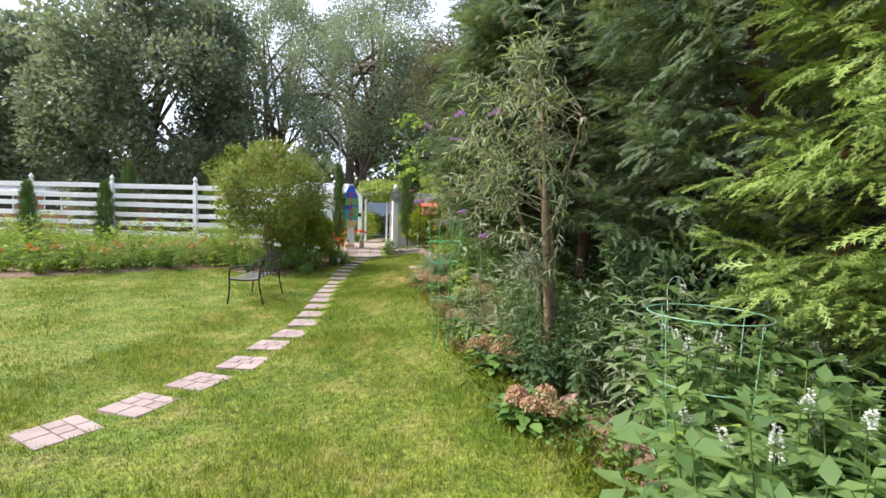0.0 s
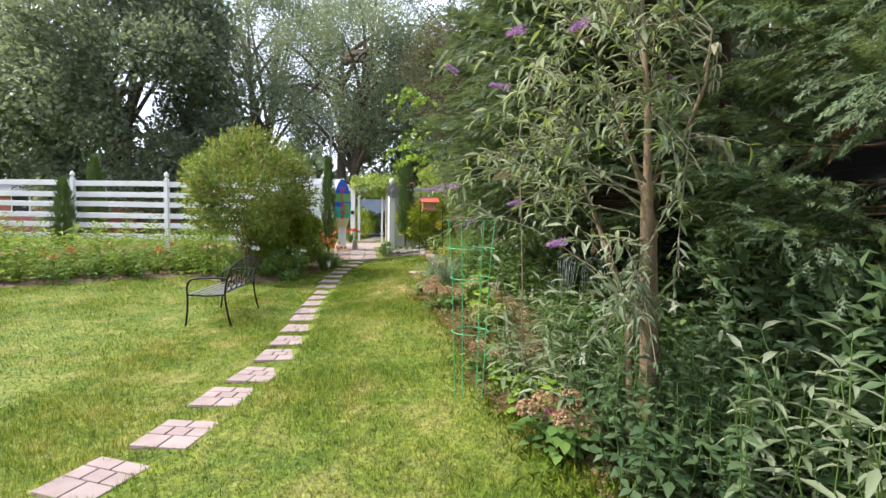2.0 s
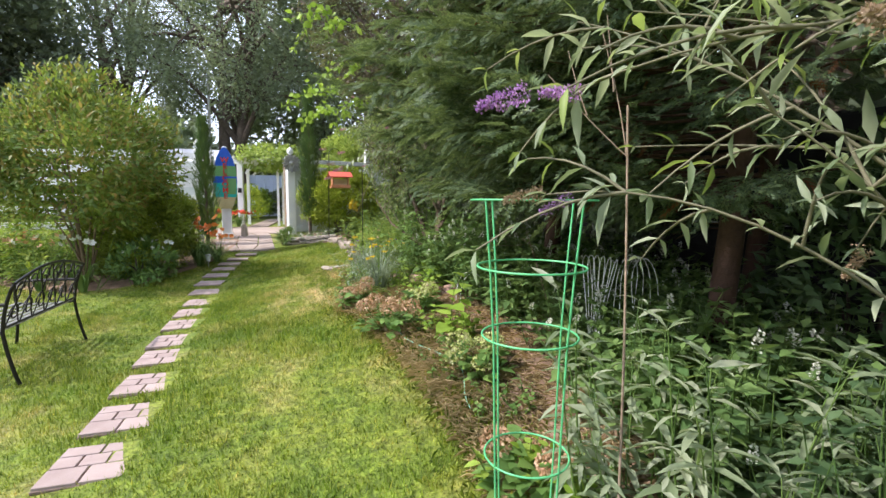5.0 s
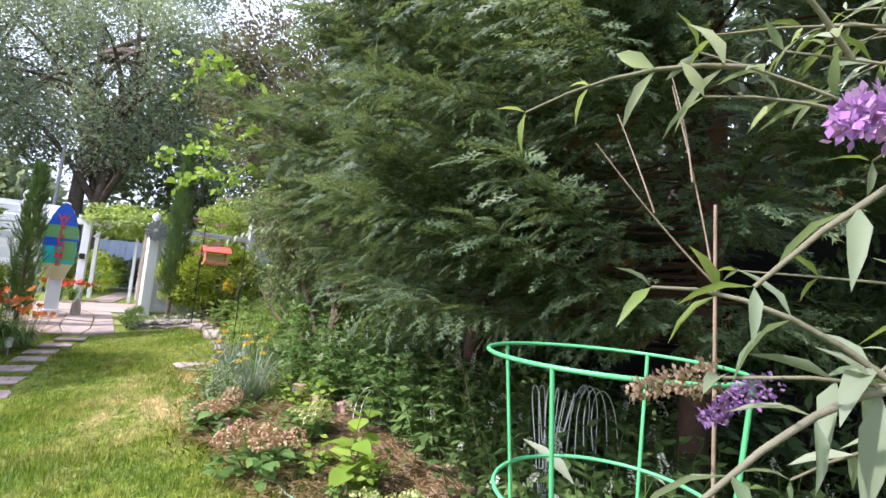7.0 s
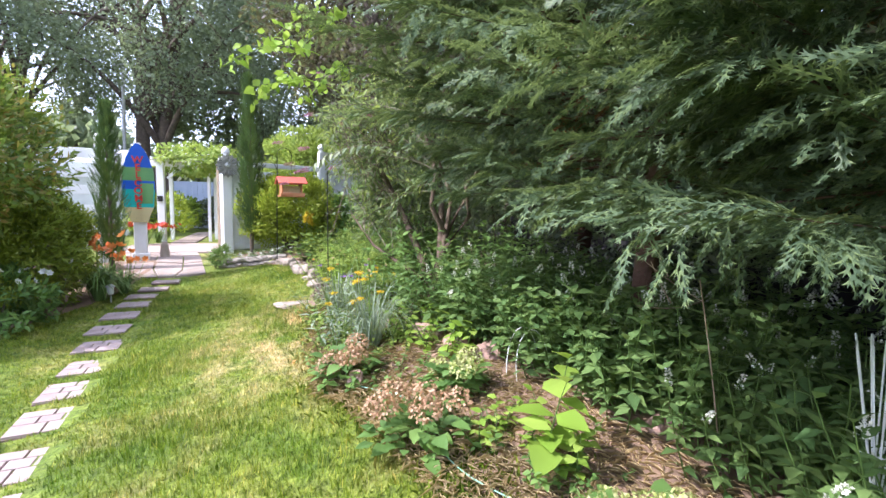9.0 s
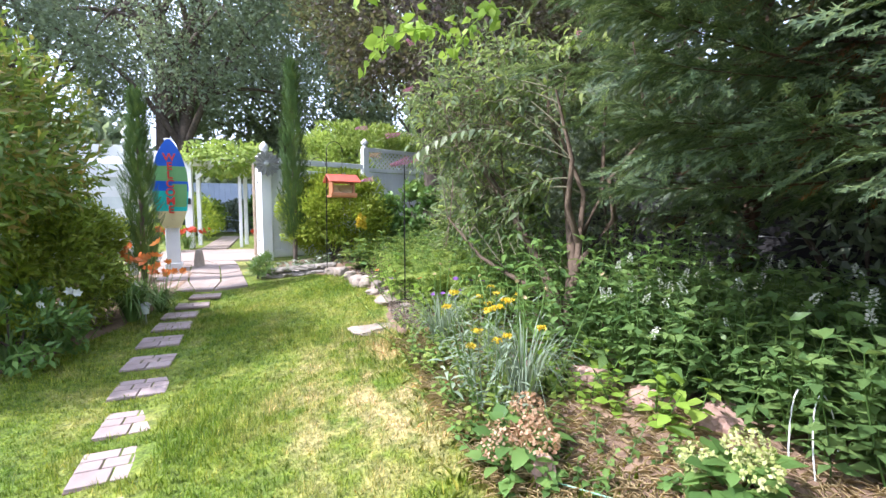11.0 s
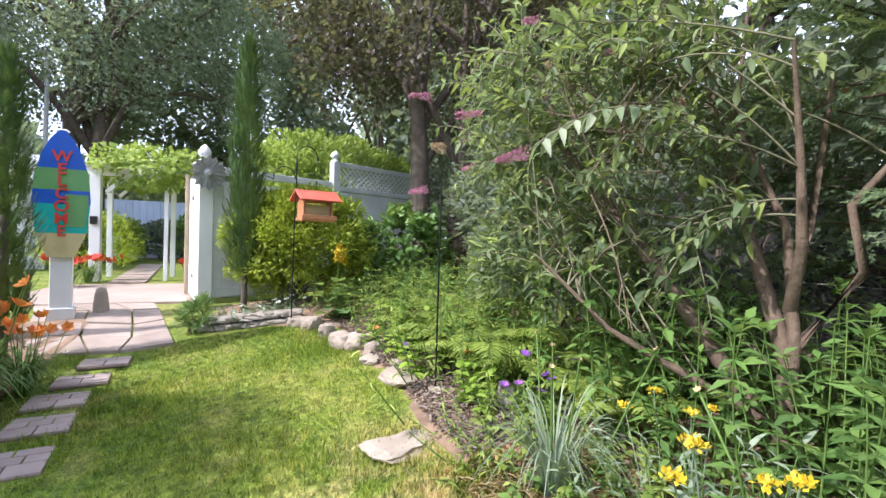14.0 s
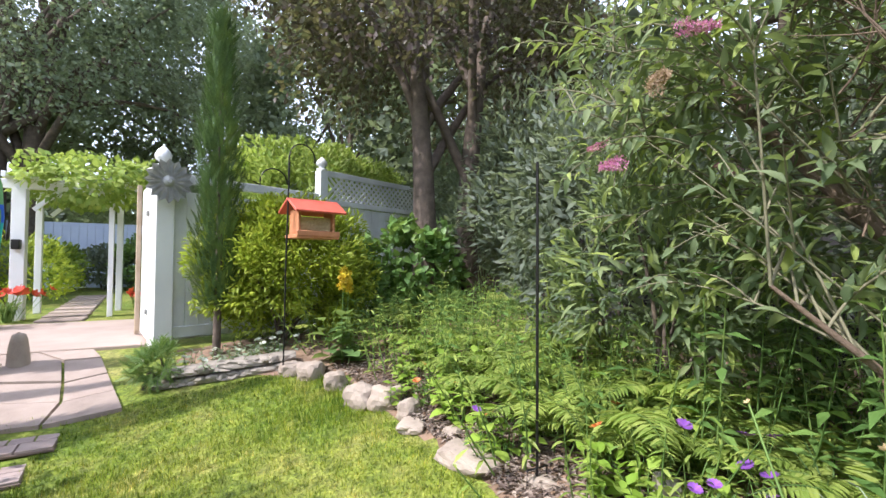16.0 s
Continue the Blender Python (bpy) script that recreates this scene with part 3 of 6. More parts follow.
for i, (x, y, a, b, c) in enumerate([(-0.9, 14.0, .12, .09, .1), (-0.76, 13.82, .13, .11, .12), (-0.64, 13.47, .13, .11, .11), (-0.6, 13.0, .14, .11, .12), (-0.45, 12.85, .14, .12, .13), (-0.38, 12.6, .1, .09, .1), (-0.44, 12.45, .15, .1, .05), (-0.38, 11.85, .23, .13, .07), (-0.22, 11.45, .11, .07, .045), (-0.3, 12.15, .08, .07, .06), (0.05, 10.98, .08, .07, .15)]):
    rock(x, y, 0.85 * a, 0.85 * b, 0.85 * c, M_ROCK_TAN if i < 10 else M_ROCK, 3 + i, "rounded tan rock edging the mulched bed", 40 * i)
rock(-0.67, 10.93, 0.2, 0.14, 0.035, M_ROCK_TAN, 31, "flat tan flagstone sunk in the lawn", 20, "flat_stone", "")
r = np.random.default_rng(5)
for i in range(22):
    u = i / 21
    lay = i % 2
    rock(-1.85 + 0.95 * u, 14.33 - 0.12 * u, r.uniform(.07, .14), .1, .045, M_ROCK, 50 + i, "flat grey stone stacked in a low dry wall", r.uniform(-15, 15), "wall_stone", "stones of the low dry wall", up=0.085 * lay)
for i, (x, y, a, b, c) in enumerate([(1.32, 7.2, .18, .1, .09), (1.2, 6.5, .12, .08, .07), (0.55, 8.6, .12, .08, .08), (0.42, 8.95, .15, .09, .1), (1.5, 4.4, .3, .14, .14), (1.45, 3.5, .2, .12, .1), (0.7, 8.3, .1, .1, .09), (-0.25, 8.35, .07, .05, .08), (0.2, 9.4, .12, .08, .07)]):
    rock(x, y, a, b, c, M_ROCK_PINK, 80 + i, "pinkish weathered rock half buried in mulch", 33 * i + 20)


# ---- patio beyond the lawn ----
def patio():
    """Irregular flagstones from a jittered grid, rising to the gate."""
    p = thing("patio_flagstones", (-2.72, 14.9, 0), "uneven beige flagstones rising to the gate", "paving", kind="structure")
    r = np.random.default_rng(9)
    part("bedding", box(1.28, 1.55, 0.06, pose(-0.1, -0.12, 0.45, 7.5, 0, 0), 0.01), M_CONCRETE, p)
    nx, ny = 3, 4
    gx = np.linspace(-0.66, 0.6, nx + 1)[None, :] + np.concatenate([np.zeros((ny + 1, 1)), r.uniform(-0.15, 0.15, (ny + 1, nx - 1)), np.zeros((ny + 1, 1))], 1) - 0.1 * np.arange(ny + 1)[:, None]
    gy = np.linspace(-0.92, 0.58, ny + 1)[:, None] + r.uniform(-0.11, 0.11, (ny + 1, nx + 1)) * np.array([0.3, 1, 1, 1, 0.2])[:, None]
    for i in range(ny):
        for j in range(nx):
            q = np.array([(gx[i, j], gy[i, j]), (gx[i, j + 1], gy[i, j + 1]), (gx[i + 1, j + 1], gy[i + 1, j + 1]), (gx[i + 1, j], gy[i + 1, j])])
            c = q.mean(0)
            q = c + (q - c) * 0.955
            lift = 0.028 + r.uniform(-0.006, 0.01)
            bm = bmesh.new()
            low = [bm.verts.new((x, y, gz(-2.72 + x, 14.9 + y) + lift - 0.05)) for x, y in q]
            top = [bm.verts.new((c[0] + (x - c[0]) * 0.985, c[1] + (y - c[1]) * 0.985, gz(-2.72 + x, 14.9 + y) + lift)) for x, y in q]
            bm.faces.new(top)
            for k in range(4):
                bm.faces.new((low[k], low[(k + 1) % 4], top[(k + 1) % 4], top[k]))
            part("flagstone", bm, M_FLAG, p)
    return p


patio()
tagged(part("landing", box(2.3, 2.45, 0.08, pose(-3.1, 16.75, 0.62), 0.01), M_CONCRETE), "smooth beige concrete landing inside the gate", "paving", kind="structure")


# ---- fences and gate ----
def finial(h, r):
    prof = [(0.0, r * 0.9), (0.16, r), (0.2, r * 0.55), (0.3, r * 0.5), (0.4, r * 0.95), (0.6, r * 1.05), (0.8, r * 0.7), (0.95, r * 0.25), (1.0, 0.003)]
    return tubes_mesh("finial", [([(0, 0, z * h) for z, _ in prof], [q for _, q in prof])], 12)


def rail_fence():
    f = thing("rail_fence", (0, 14.4, 0), "white painted fence of wide horizontal boards with finials", "fence", kind="structure")
    px = [-19.4, -16.6, -13.85, -11.09, -8.3, -5.6, -3.75]
    fm = finial(0.24, 0.065)
    for x in px:
        post = part("post", box(0.11, 0.11, 1.95, pose(x, 0, 0.62), 0.006), M_WHITE, f)
        cap = part("finial", fm, M_WHITE, post, smooth=True)
        cap.location = (x, 0, 2.57)
    for a, b in zip(px, px[1:]):
        for i in range(6):
            z = 0.86 + 0.3 * i + (0.02 if i % 2 else 0)
            part("board", box(b - a - 0.112, 0.025, 0.15, pose((a + b) / 2, rng.uniform(-0.004, 0.004), z + rng.uniform(-0.01, 0.01), 0, rng.uniform(-0.3, 0.3), 0), 0.003), M_WHITE, f)


rail_fence()
G = pose(-2.02, 15.36, 0.66, 0, 0, 23)


def gate_side():
    g = thing("board_fence", (0, 0, 0), "white tongue-and-groove board fence with lattice top beside the gate", "fence", kind="structure")
    g.matrix_world = G
    pil = part("gate_post", box(0.18, 0.18, 1.86, pose(0.09, 0.09, 0), 0.006), M_WHITE, g)
    part("post_cap", box(0.23, 0.23, 0.04, pose(0.09, 0.09, 1.862), 0.008), M_WHITE, pil)
    f = part("finial", finial(0.25, 0.08), M_WHITE, pil, smooth=True)
    f.location = (0.09, 0.09, 1.9)
    for i in range(13):
        part("board", box(0.144, 0.022, 1.62, pose(0.26 + i * 0.146, 0.09, 0.06), 0.004), M_WHITE_OLD, g)
    part("top_rail", box(1.9, 0.06, 0.1, pose(1.13, 0.085, 1.77), 0.005), M_WHITE_OLD, g)
    part("bottom_rail", box(1.9, 0.05, 0.12, pose(1.13, 0.075, 0.08), 0.005), M_WHITE_OLD, g)
    p2 = part("post", box(0.13, 0.13, 2.2, pose(2.14, 0.09, 0), 0.006), M_WHITE_OLD, g)
    c = part("finial", finial(0.2, 0.075), M_WHITE_OLD, p2, smooth=True)
    c.location = (2.14, 0.09, 2.2)
    for i in range(16):
        part("board", box(0.144, 0.022, 1.66, pose(2.29 + i * 0.146, 0.09, 0.06), 0.004), M_WHITE_OLD, g)
    part("lattice_rail", box(2.34, 0.06, 0.08, pose(3.38, 0.085, 1.73), 0.005), M_WHITE_OLD, g)
    part("lattice_rail", box(2.34, 0.06, 0.08, pose(3.38, 0.085, 2.14), 0.005), M_WHITE_OLD, g)
    bm = bmesh.new()
    for i in range(23):
        for s, y in ((45, 0.075), (-45, 0.09)):
            box(0.03, 0.012, 0.46, pose(2.34 + i * 0.1, y, 1.975, 0, s, 0) @ Matrix.Translation((0, 0, -0.23)), bm=bm)
    part("lattice", bm, M_WHITE_OLD, g)
    return g


gate_side()


def gate_leaf():
    g = thing("gate_leaf", (0, 0, 0), "white board gate standing open against its post", "gate", kind="structure")
    g.matrix_world = G @ pose(0.0, 0.19, 0, 0, 0, -14)
    for i in range(5):
        part("board", box(0.024, 0.138, 1.66, pose(0.012, 0.08 + i * 0.14, 0.08), 0.004), M_WHITE, g)
    part("frame", box(0.05, 0.05, 1.76, pose(-0.03, 0.75, 0.05), 0.005), M_TANWOOD, g, "bare wooden edge")
    for z in (0.35, 1.4):
        part("hinge", box(0.02, 0.12, 0.05, pose(-0.012, 0.06, z), 0.003), M_ZINC, g)


gate_leaf()


def left_gate_post():
    p = thing("gate_post", (-3.36, 15.0, gz(-3.36, 15.0)), "square white wooden gate post carrying the painted board", "post", turn=12)
    part("shaft", box(0.2, 0.2, 1.95, None, 0.006), M_WHITE, p)
    part("base_trim", box(0.25, 0.25, 0.14, None, 0.006), M_WHITE, p)
    part("cap", box(0.25, 0.25, 0.04, pose(0, 0, 1.95), 0.008), M_WHITE, p)


left_gate_post()


def board_outline(z):
    """Half width of the surfboard at height z (0 at the foot, 1 at the nose)."""
    return 0.255 * np.interp(z, [0, 0.04, 0.2, 0.45, 0.65, 0.82, 0.93, 0.98, 1.0], [0.5, 0.56, 0.88, 1.0, 0.93, 0.68, 0.4, 0.2, 0.08])


def surfboard():
    s = thing("surfboard_sign", (-3.33, 14.86, 1.3), "painted wooden surfboard sign in blue, green, teal and cream", "sign", turn=10)
    H = 1.4

    def band(z0, z1, mat, name, xa=-1, xb=1, y=0.0):
        zs = np.linspace(z0, z1, 14)
        hw = board_outline(zs)
        bm = bmesh.new()
        rows = []
        for z, w in zip(zs, hw):
            rows.append([bm.verts.new((xx * w, yy, z * H)) for xx, yy in ((xa, y), (xb, y), (xb, y + 0.03), (xa, y + 0.03))])
        for a, b in zip(rows, rows[1:]):
            for i in range(4):
                bm.faces.new((a[i], a[(i + 1) % 4], b[(i + 1) % 4], b[i]))
        bm.faces.new(rows[0][::-1])
        bm.faces.new(rows[-1])
        return part(name, bm, mat, s)

    band(0.0, 0.19, M_CREAM, "cream_tail")
    band(0.19, 0.42, M_TEAL, "teal_band")
    band(0.42, 0.53, M_BLUE, "blue_band")
    band(0.53, 0.70, M_GREEN, "green_band")
    band(0.70, 1.0, M_BLUE, "blue_nose")
    band(0.24, 0.50, M_GREEN, "green_wave", 0.12, 0.93, -0.004)
    part("nose_edge", tubes_mesh("nose_edge", [([(-0.06, 0.015, 1.385), (-0.03, 0.015, 1.405), (0.03, 0.015, 1.405), (0.06, 0.015, 1.385)], 0.014)], 6), M_WHITE, s)
    part("tail_knot", tubes_mesh("tail_knot", [([(0, -0.006, 0.1), (0, 0.0, 0.1)], 0.035)], 14), M_NEARBLACK, s).scale = (1.5, 1, 1)
    text = bpy.data.curves.new("lettering", "FONT")
    text.body, text.size, text.align_x, text.space_line, text.extrude, text.offset = "W\nE\nL\nC\nO\nM\nE", 0.165, "CENTER", 0.83, 0.003, 0.004
    tmp = new("lettering", text)
    me = bpy.data.meshes.new_from_object(tmp.evaluated_get(bpy.context.evaluated_depsgraph_get()))
    bpy.data.objects.remove(tmp)
    me.materials.clear()
    me.transform(pose(0.0, -0.012, 1.06, 90, 0, 0))
    part("lettering", me, M_LETTER, s, "red painted word down the board")


surfboard()


def metal_flower():
    f = thing("metal_flower", (-1.91, 15.26, 2.4), "round zinc garden flower ornament hung on the gate post", "ornament", turn=20)
    for i in range(16):
        a = i * 2 * math.pi / 16
        bm = bmesh.new()
        vs = [bm.verts.new(p) for p in ((-0.012, 0, 0.05), (0.012, 0, 0.05), (0.042, -0.028, 0.18), (0.0, -0.012, 0.235), (-0.042, -0.028, 0.18), (0.0, 0.012, 0.17))]
        for t in ((0, 1, 5), (1, 2, 5), (2, 3, 5), (3, 4, 5), (4, 0, 5)):
            bm.faces.new([vs[k] for k in t])
        bm.transform(Matrix.Rotation(a, 4, "Y"))
        bmesh.ops.solidify(bm, geom=bm.faces[:], thickness=0.004)
        part("petal", bm, M_ZINC, f)
    part("centre", tubes_mesh("centre", [([(0, 0.01, 0), (0, -0.02, 0), (0, -0.035, 0)], [0.06, 0.055, 0.02])], 14), M_ZINC, f, smooth=True)


metal_flower()


# ---- beyond the gate ----
def arbour():
    a = thing("arbour", (-3.3, 18.5, 0.7), "white wooden garden arbour overgrown with a leafy vine", "arbour")
    for x, w in ((-0.57, 0.16), (0.52, 0.07)):
        part("post", box(w, w, 1.9, pose(x, 0, 0), 0.005), M_WHITE, a)
        part("post", box(0.09, 0.09, 1.9, pose(x, 1.0, 0), 0.005), M_WHITE, a)
    for y in (0, 1.0):
        part("beam", box(1.7, 0.07, 0.13, pose(0, y, 1.9), 0.005), M_WHITE, a)
        part("brace", box(0.06, 0.05, 0.5, pose(-0.42, y, 1.6, 0, 45, 0), 0.004), M_WHITE, a)
    for i in range(6):
        part("rafter", box(0.05, 1.5, 0.08, pose(-0.7 + i * 0.28, 0.5, 2.03), 0.004), M_WHITE, a)
    part("lantern", box(0.1, 0.1, 0.14, pose(-0.57, -0.13, 1.02), 0.01), M_IRON, a, "small black wall lantern")
    P, N = crown_points(2600, (0.25, 0.4, 2.12), (0.95, 0.9, 0.42), 40, 0.35, 21, -0.9)
    part("vine", scatter("vine", LEAF_BROAD, P, unit(N + rand_dirs(len(P)) * 0.8), N + np.array([0, 0, 0.8]), rng.uniform(0.07, 0.13, len(P))), L_FERN, a, "yellow-green climbing vine")


arbour()
for i in range(9):
    y = 18.2 + i * 0.62
    tagged(part("path_slab", box(0.55, 0.4, 0.04, pose(-3.3 - 0.05 * i, y, 0.69), 0.01), M_FLAG), "grey slab of the path beyond the gate", "paving slab", "slabs beyond the gate")
bf = thing("far_fence", (-4.5, 27.5, 0.7), "pale blue-white board wall closing the far garden", "fence", kind="structure")
for i in range(40):
    part("board", box(0.2, 0.03, 2.0, pose(-4 + i * 0.205, 0, 0), 0.004), M_BLUEWALL, bf)


def outbuilding(name, x, y, w, d, h, wall, label, turn=0, ridge=0.9):
    b = thing(name, (x, y, 0.7), label, "building", kind="structure", turn=turn)
    part("wall", box(w, d, h, None, 0.01), wall, b)
    bm = bmesh.new()
    e = 0.25
    pts = [(-w / 2 - e, -d / 2 - e, h - 0.02), (w / 2 + e, -d / 2 - e, h - 0.02), (w / 2 + e, d / 2 + e, h - 0.02), (-w / 2 - e, d / 2 + e, h - 0.02), (-w / 2 - e, 0, h + ridge), (w / 2 + e, 0, h + ridge)]
    v = [bm.verts.new(p) for p in pts]
    for q in ((0, 1, 5, 4), (2, 3, 4, 5), (1, 2, 5), (3, 0, 4), (3, 2, 1, 0)):
        bm.faces.new([v[k] for k in q])
    part("roof", bm, M_ROOF, b)
    part("fascia", box(w + 2 * e, 0.06, 0.2, pose(0, -d / 2 - e - 0.035, h - 0.16), 0.01), M_WHITE, b)
    for i in range(max(1, int(w // 2.5))):
        win = part("window", box(0.9, 0.05, 1.0, pose(-w / 2 + 1.3 + i * 2.4, -d / 2 - 0.03, 0.9), 0.01), M_WHITE, b)
        part("pane", box(0.74, 0.02, 0.84, pose(-w / 2 + 1.3 + i * 2.4, -d / 2 - 0.07, 0.98)), M_NEARBLACK, win)


outbuilding("garden_shed", -7.3, 22.5, 3.2, 2.6, 2.1, M_WHITE_OLD, "white garden shed with a pale low roof", 10, 0.6)
outbuilding("red_outbuilding", -20.5, 25, 9.0, 4, 1.9, M_BRICK, "low red-walled building behind the board fence", 6, 0.5)
tagged(part("utility_pole", tubes_mesh("utility_pole", [([(-6.95, 26, 0.7), (-6.85, 26, 6.9)], 0.06), ([(-7.15, 26, 6.9), (-6.6, 26, 6.95)], 0.05)], 10), M_ZINC), "thin grey metal pole among the trees", "pole")

# fence behind the hedge; its near-black stands for the shade of the void
df = thing("dark_fence", (3.7, 6, 0), "board fence behind the conifers, near-black to hold their shade", "fence", kind="structure", turn=4)
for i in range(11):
    part("board", box(0.03, 17, 0.197, pose(0, 0, 0.05 + i * 0.2), 0.003), M_NEARBLACK, df)
# Added sheet that stops bright background showing through the board gaps.
part("backing", box(0.02, 17, 2.25, pose(0.028, 0, 0.02)), M_NEARBLACK, df)
part("wire_rail", box(0.008, 17, 0.008, pose(-0.2, 0, 1.32), 0.001), M_ZINC, df, "thin pale rail")
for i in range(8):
    part("post", box(0.1, 0.1, 2.3, pose(0.08, -8 + 2.2 * i, 0), 0.005), M_NEARBLACK, df)


# ---- bench ----
def bench():
    """Wrought bench: local x runs along the seat, local y from seat front to back."""
    ax = Vector((-3.12, 8.66)) - Vector((-2.965, 7.457))
    b = thing("garden_bench", (-2.97, 7.46, gz(-3, 8)), "black iron garden bench with scrolled back, standing on the lawn", "bench", turn=math.degrees(math.atan2(ax.y, ax.x)))
    L = 1.2
    for x in (0, L):
        front = bezier((x, 0.53, 0), (x, 0.49, 0.25), (x, 0.5, 0.42), 8)
        arm = np.concatenate([bezier((x, 0.5, 0.42), (x, 0.53, 0.64), (x, 0.38, 0.64), 8), bezier((x, 0.38, 0.64), (x, 0.2, 0.655), (x, -0.02, 0.64), 6)[1:]])
        part("front_leg", tubes_mesh("front_leg", [(front, 0.014)], 8), M_IRON, b, smooth=True)
        part("armrest", tubes_mesh("armrest", [(arm, 0.014)], 8), M_IRON, b, smooth=True)
        back = np.concatenate([bezier((x, -0.06, 0), (x, 0.0, 0.2), (x, 0.02, 0.42), 8), bezier((x, 0.02, 0.42), (x, 0.0, 0.65), (x, -0.08, 0.8), 8)[1:]])
        part("rear_leg", tubes_mesh("rear_leg", [(back, 0.014)], 8), M_IRON, b, smooth=True)
        part("seat_rail", tubes_mesh("seat_rail", [([(x, 0.5, 0.42), (x, 0.25, 0.405), (x, 0.02, 0.42)], 0.012)], 8), M_IRON, b)
    for i in range(7):
        y = 0.06 + i * 0.07
        part("slat", box(L, 0.038, 0.008, pose(L / 2, y, 0.425 - 0.015 * math.sin(math.pi * i / 6)), 0.002), M_SLAT, b, "worn grey-black slat")

    def bp(u, v):
        return np.array([u * L, 0.01 - 0.09 * v, 0.46 + v * (0.34 + 0.09 * math.sin(math.pi * u))])

    part("back_frame", tubes_mesh("back_frame", [([bp(u, 1) for u in np.linspace(0, 1, 17)], 0.012), ([bp(u, 0) for u in np.linspace(0, 1, 9)], 0.01)], 8), M_IRON, b, smooth=True)
    for k in range(6):
        lines = []
        c, w = (k + 0.5) / 6, 0.075
        for s in (1, -1):
            th = np.linspace(0, 2.6 * math.pi, 24)
            rr = np.linspace(1, 0.15, 24)
            lines.append(([bp(c + s * w * r_ * math.cos(t) * 0.9, 0.5 + s * 0.24 + 0.22 * r_ * math.sin(t)) for t, r_ in zip(th, rr)], 0.006))
        lines.append(([bp(c - w, 0.02), bp(c, 0.5), bp(c + w, 0.98)], 0.006))
        lines.append(([bp(c + w, 0.02), bp(c, 0.5), bp(c - w, 0.98)], 0.006))
        part("scrollwork", tubes_mesh("scrollwork", lines, 5), M_IRON, b, "cast scrolled back panel")


bench()


# ---- trees and shrubs ----
def conifer(name, x, y, h, reach, z0, limbs, per, seed, mat, label, scale=(0.14, 0.25), lean=(-1, 0), side=0.72, boughs=()):
    """A conifer: trunk, limbs, branchlets, and flat feathery sprays along them."""
    r = np.random.default_rng(seed)
    c = thing(name, (x, y, gz(x, y)), label, "conifer", "tall conifers of the hedge")
    tz = np.linspace(0, h, 12)
    part("trunk", tubes_mesh("trunk", [(np.stack([0.05 * np.sin(tz), 0.05 * np.cos(tz * 1.3), tz], 1), np.linspace(0.085, 0.015, 12))], 9), M_BARK_RED, c, smooth=True)
    P, D, N, S, PD, DD, near_flags = [], [], [], [], [], [], []
    base = math.atan2(lean[1], lean[0])
    up = np.array([0, 0, 1.0])
    for i in range(limbs + len(boughs)):
        u = (i + r.uniform(0, 1)) / limbs
        z = z0 + (h - z0) * min(u, 1.0) ** 1.1
        az = base + r.normal(0, 0.75) if r.uniform() < side else r.uniform(0, 2 * math.pi)
        L = reach * (1 - 0.82 * min(u, 1.0) ** 1.3) * r.uniform(0.72, 1.12) * (0.68 + 0.32 * min(1.0, u / 0.14)) * (1 - 0.3 * max(0.0, -math.sin(az)) * (u < 0.25))
        if i >= limbs:
            az, L, z = boughs[i - limbs]
            az, u = radians(az), 0.1
        d = np.array([math.cos(az), math.sin(az), 0])
        a = np.array([0, 0, z])
        low = max(0.0, 1 - u / 0.22)
        tip = a + d * L + up * L * (r.uniform(-0.14, 0.14) + 0.08 * low)
        mid = a + d * L * 0.55 - up * L * (0.08 - 0.04 * low + r.uniform(-0.05, 0.08))
        line = bezier(a, mid, tip, 9)
        part("limb", tubes_mesh("limb", [(line, np.linspace(0.018, 0.001, 9) ** 1.1)], 5), M_BARK_RED, c)
        sv = np.array([-d[1], d[0], 0])
        nb = max(6, int(per * L / reach))
        tilt = r.normal(0, 0.25)
        for k in range(nb):
            t = 0.3 + 0.7 * (k + r.uniform(0, 1)) / nb
            j = min(7, int(t * 8))
            p = line[j] + (line[j + 1] - line[j]) * (t * 8 - j)
            tang = unit(line[j + 1] - line[j])
            sd = 1 if k % 2 else -1
            bd = unit(tang + sv * sd * r.uniform(0.35, 0.95) + up * (r.uniform(-0.35, 0.1) + tilt * sd))
            bl = r.uniform(0.22, 0.42) * (1.15 - 0.6 * t) * (0.75 + 0.25 * L / reach)
            if t < 0.55 and r.uniform() < 0.45:
                PD.append(p), DD.append(bd - up * 0.6)
            bs = unit(np.cross(bd, up))
            nn = up * 0.7 + d * r.uniform(0.2, 0.9) + r.normal(0, 0.2, 3)
            near = p[2] < 3.0 and d[0] < 0.35
            for q in (0.0, 0.03, 0.06):
                P.append(p + tang * q + up * 0.008), D.append(tang + r.normal(0, 0.35, 3)), N.append(up + r.normal(0, 0.4, 3)), S.append(r.uniform(*scale) * (0.8 if near else 1.0)), near_flags.append(near)
            m = 6 if near else 5
            for q in range(m):
                w = 0.08 + 0.92 * q / (m - 1)
                P.append(p + bd * bl * w - up * 0.12 * bl * w * w + r.normal(0, 0.012, 3))
                D.append(bd + (0.75 - 0.45 * w) * bs * (1 if q % 2 else -1) + r.normal(0, 0.16, 3) - up * (0.12 + 0.2 * w))
                N.append(nn + r.normal(0, 0.4, 3))
                S.append(r.uniform(*scale) * (0.75 if near else 1.4))
                near_flags.append(near)
    P, D, N, S, k = np.array(P), np.array(D), np.array(N), np.array(S), np.array(near_flags)
    part("foliage", scatter("foliage", SPRAY, P[k], D[k], N[k], S[k]), mat, c)
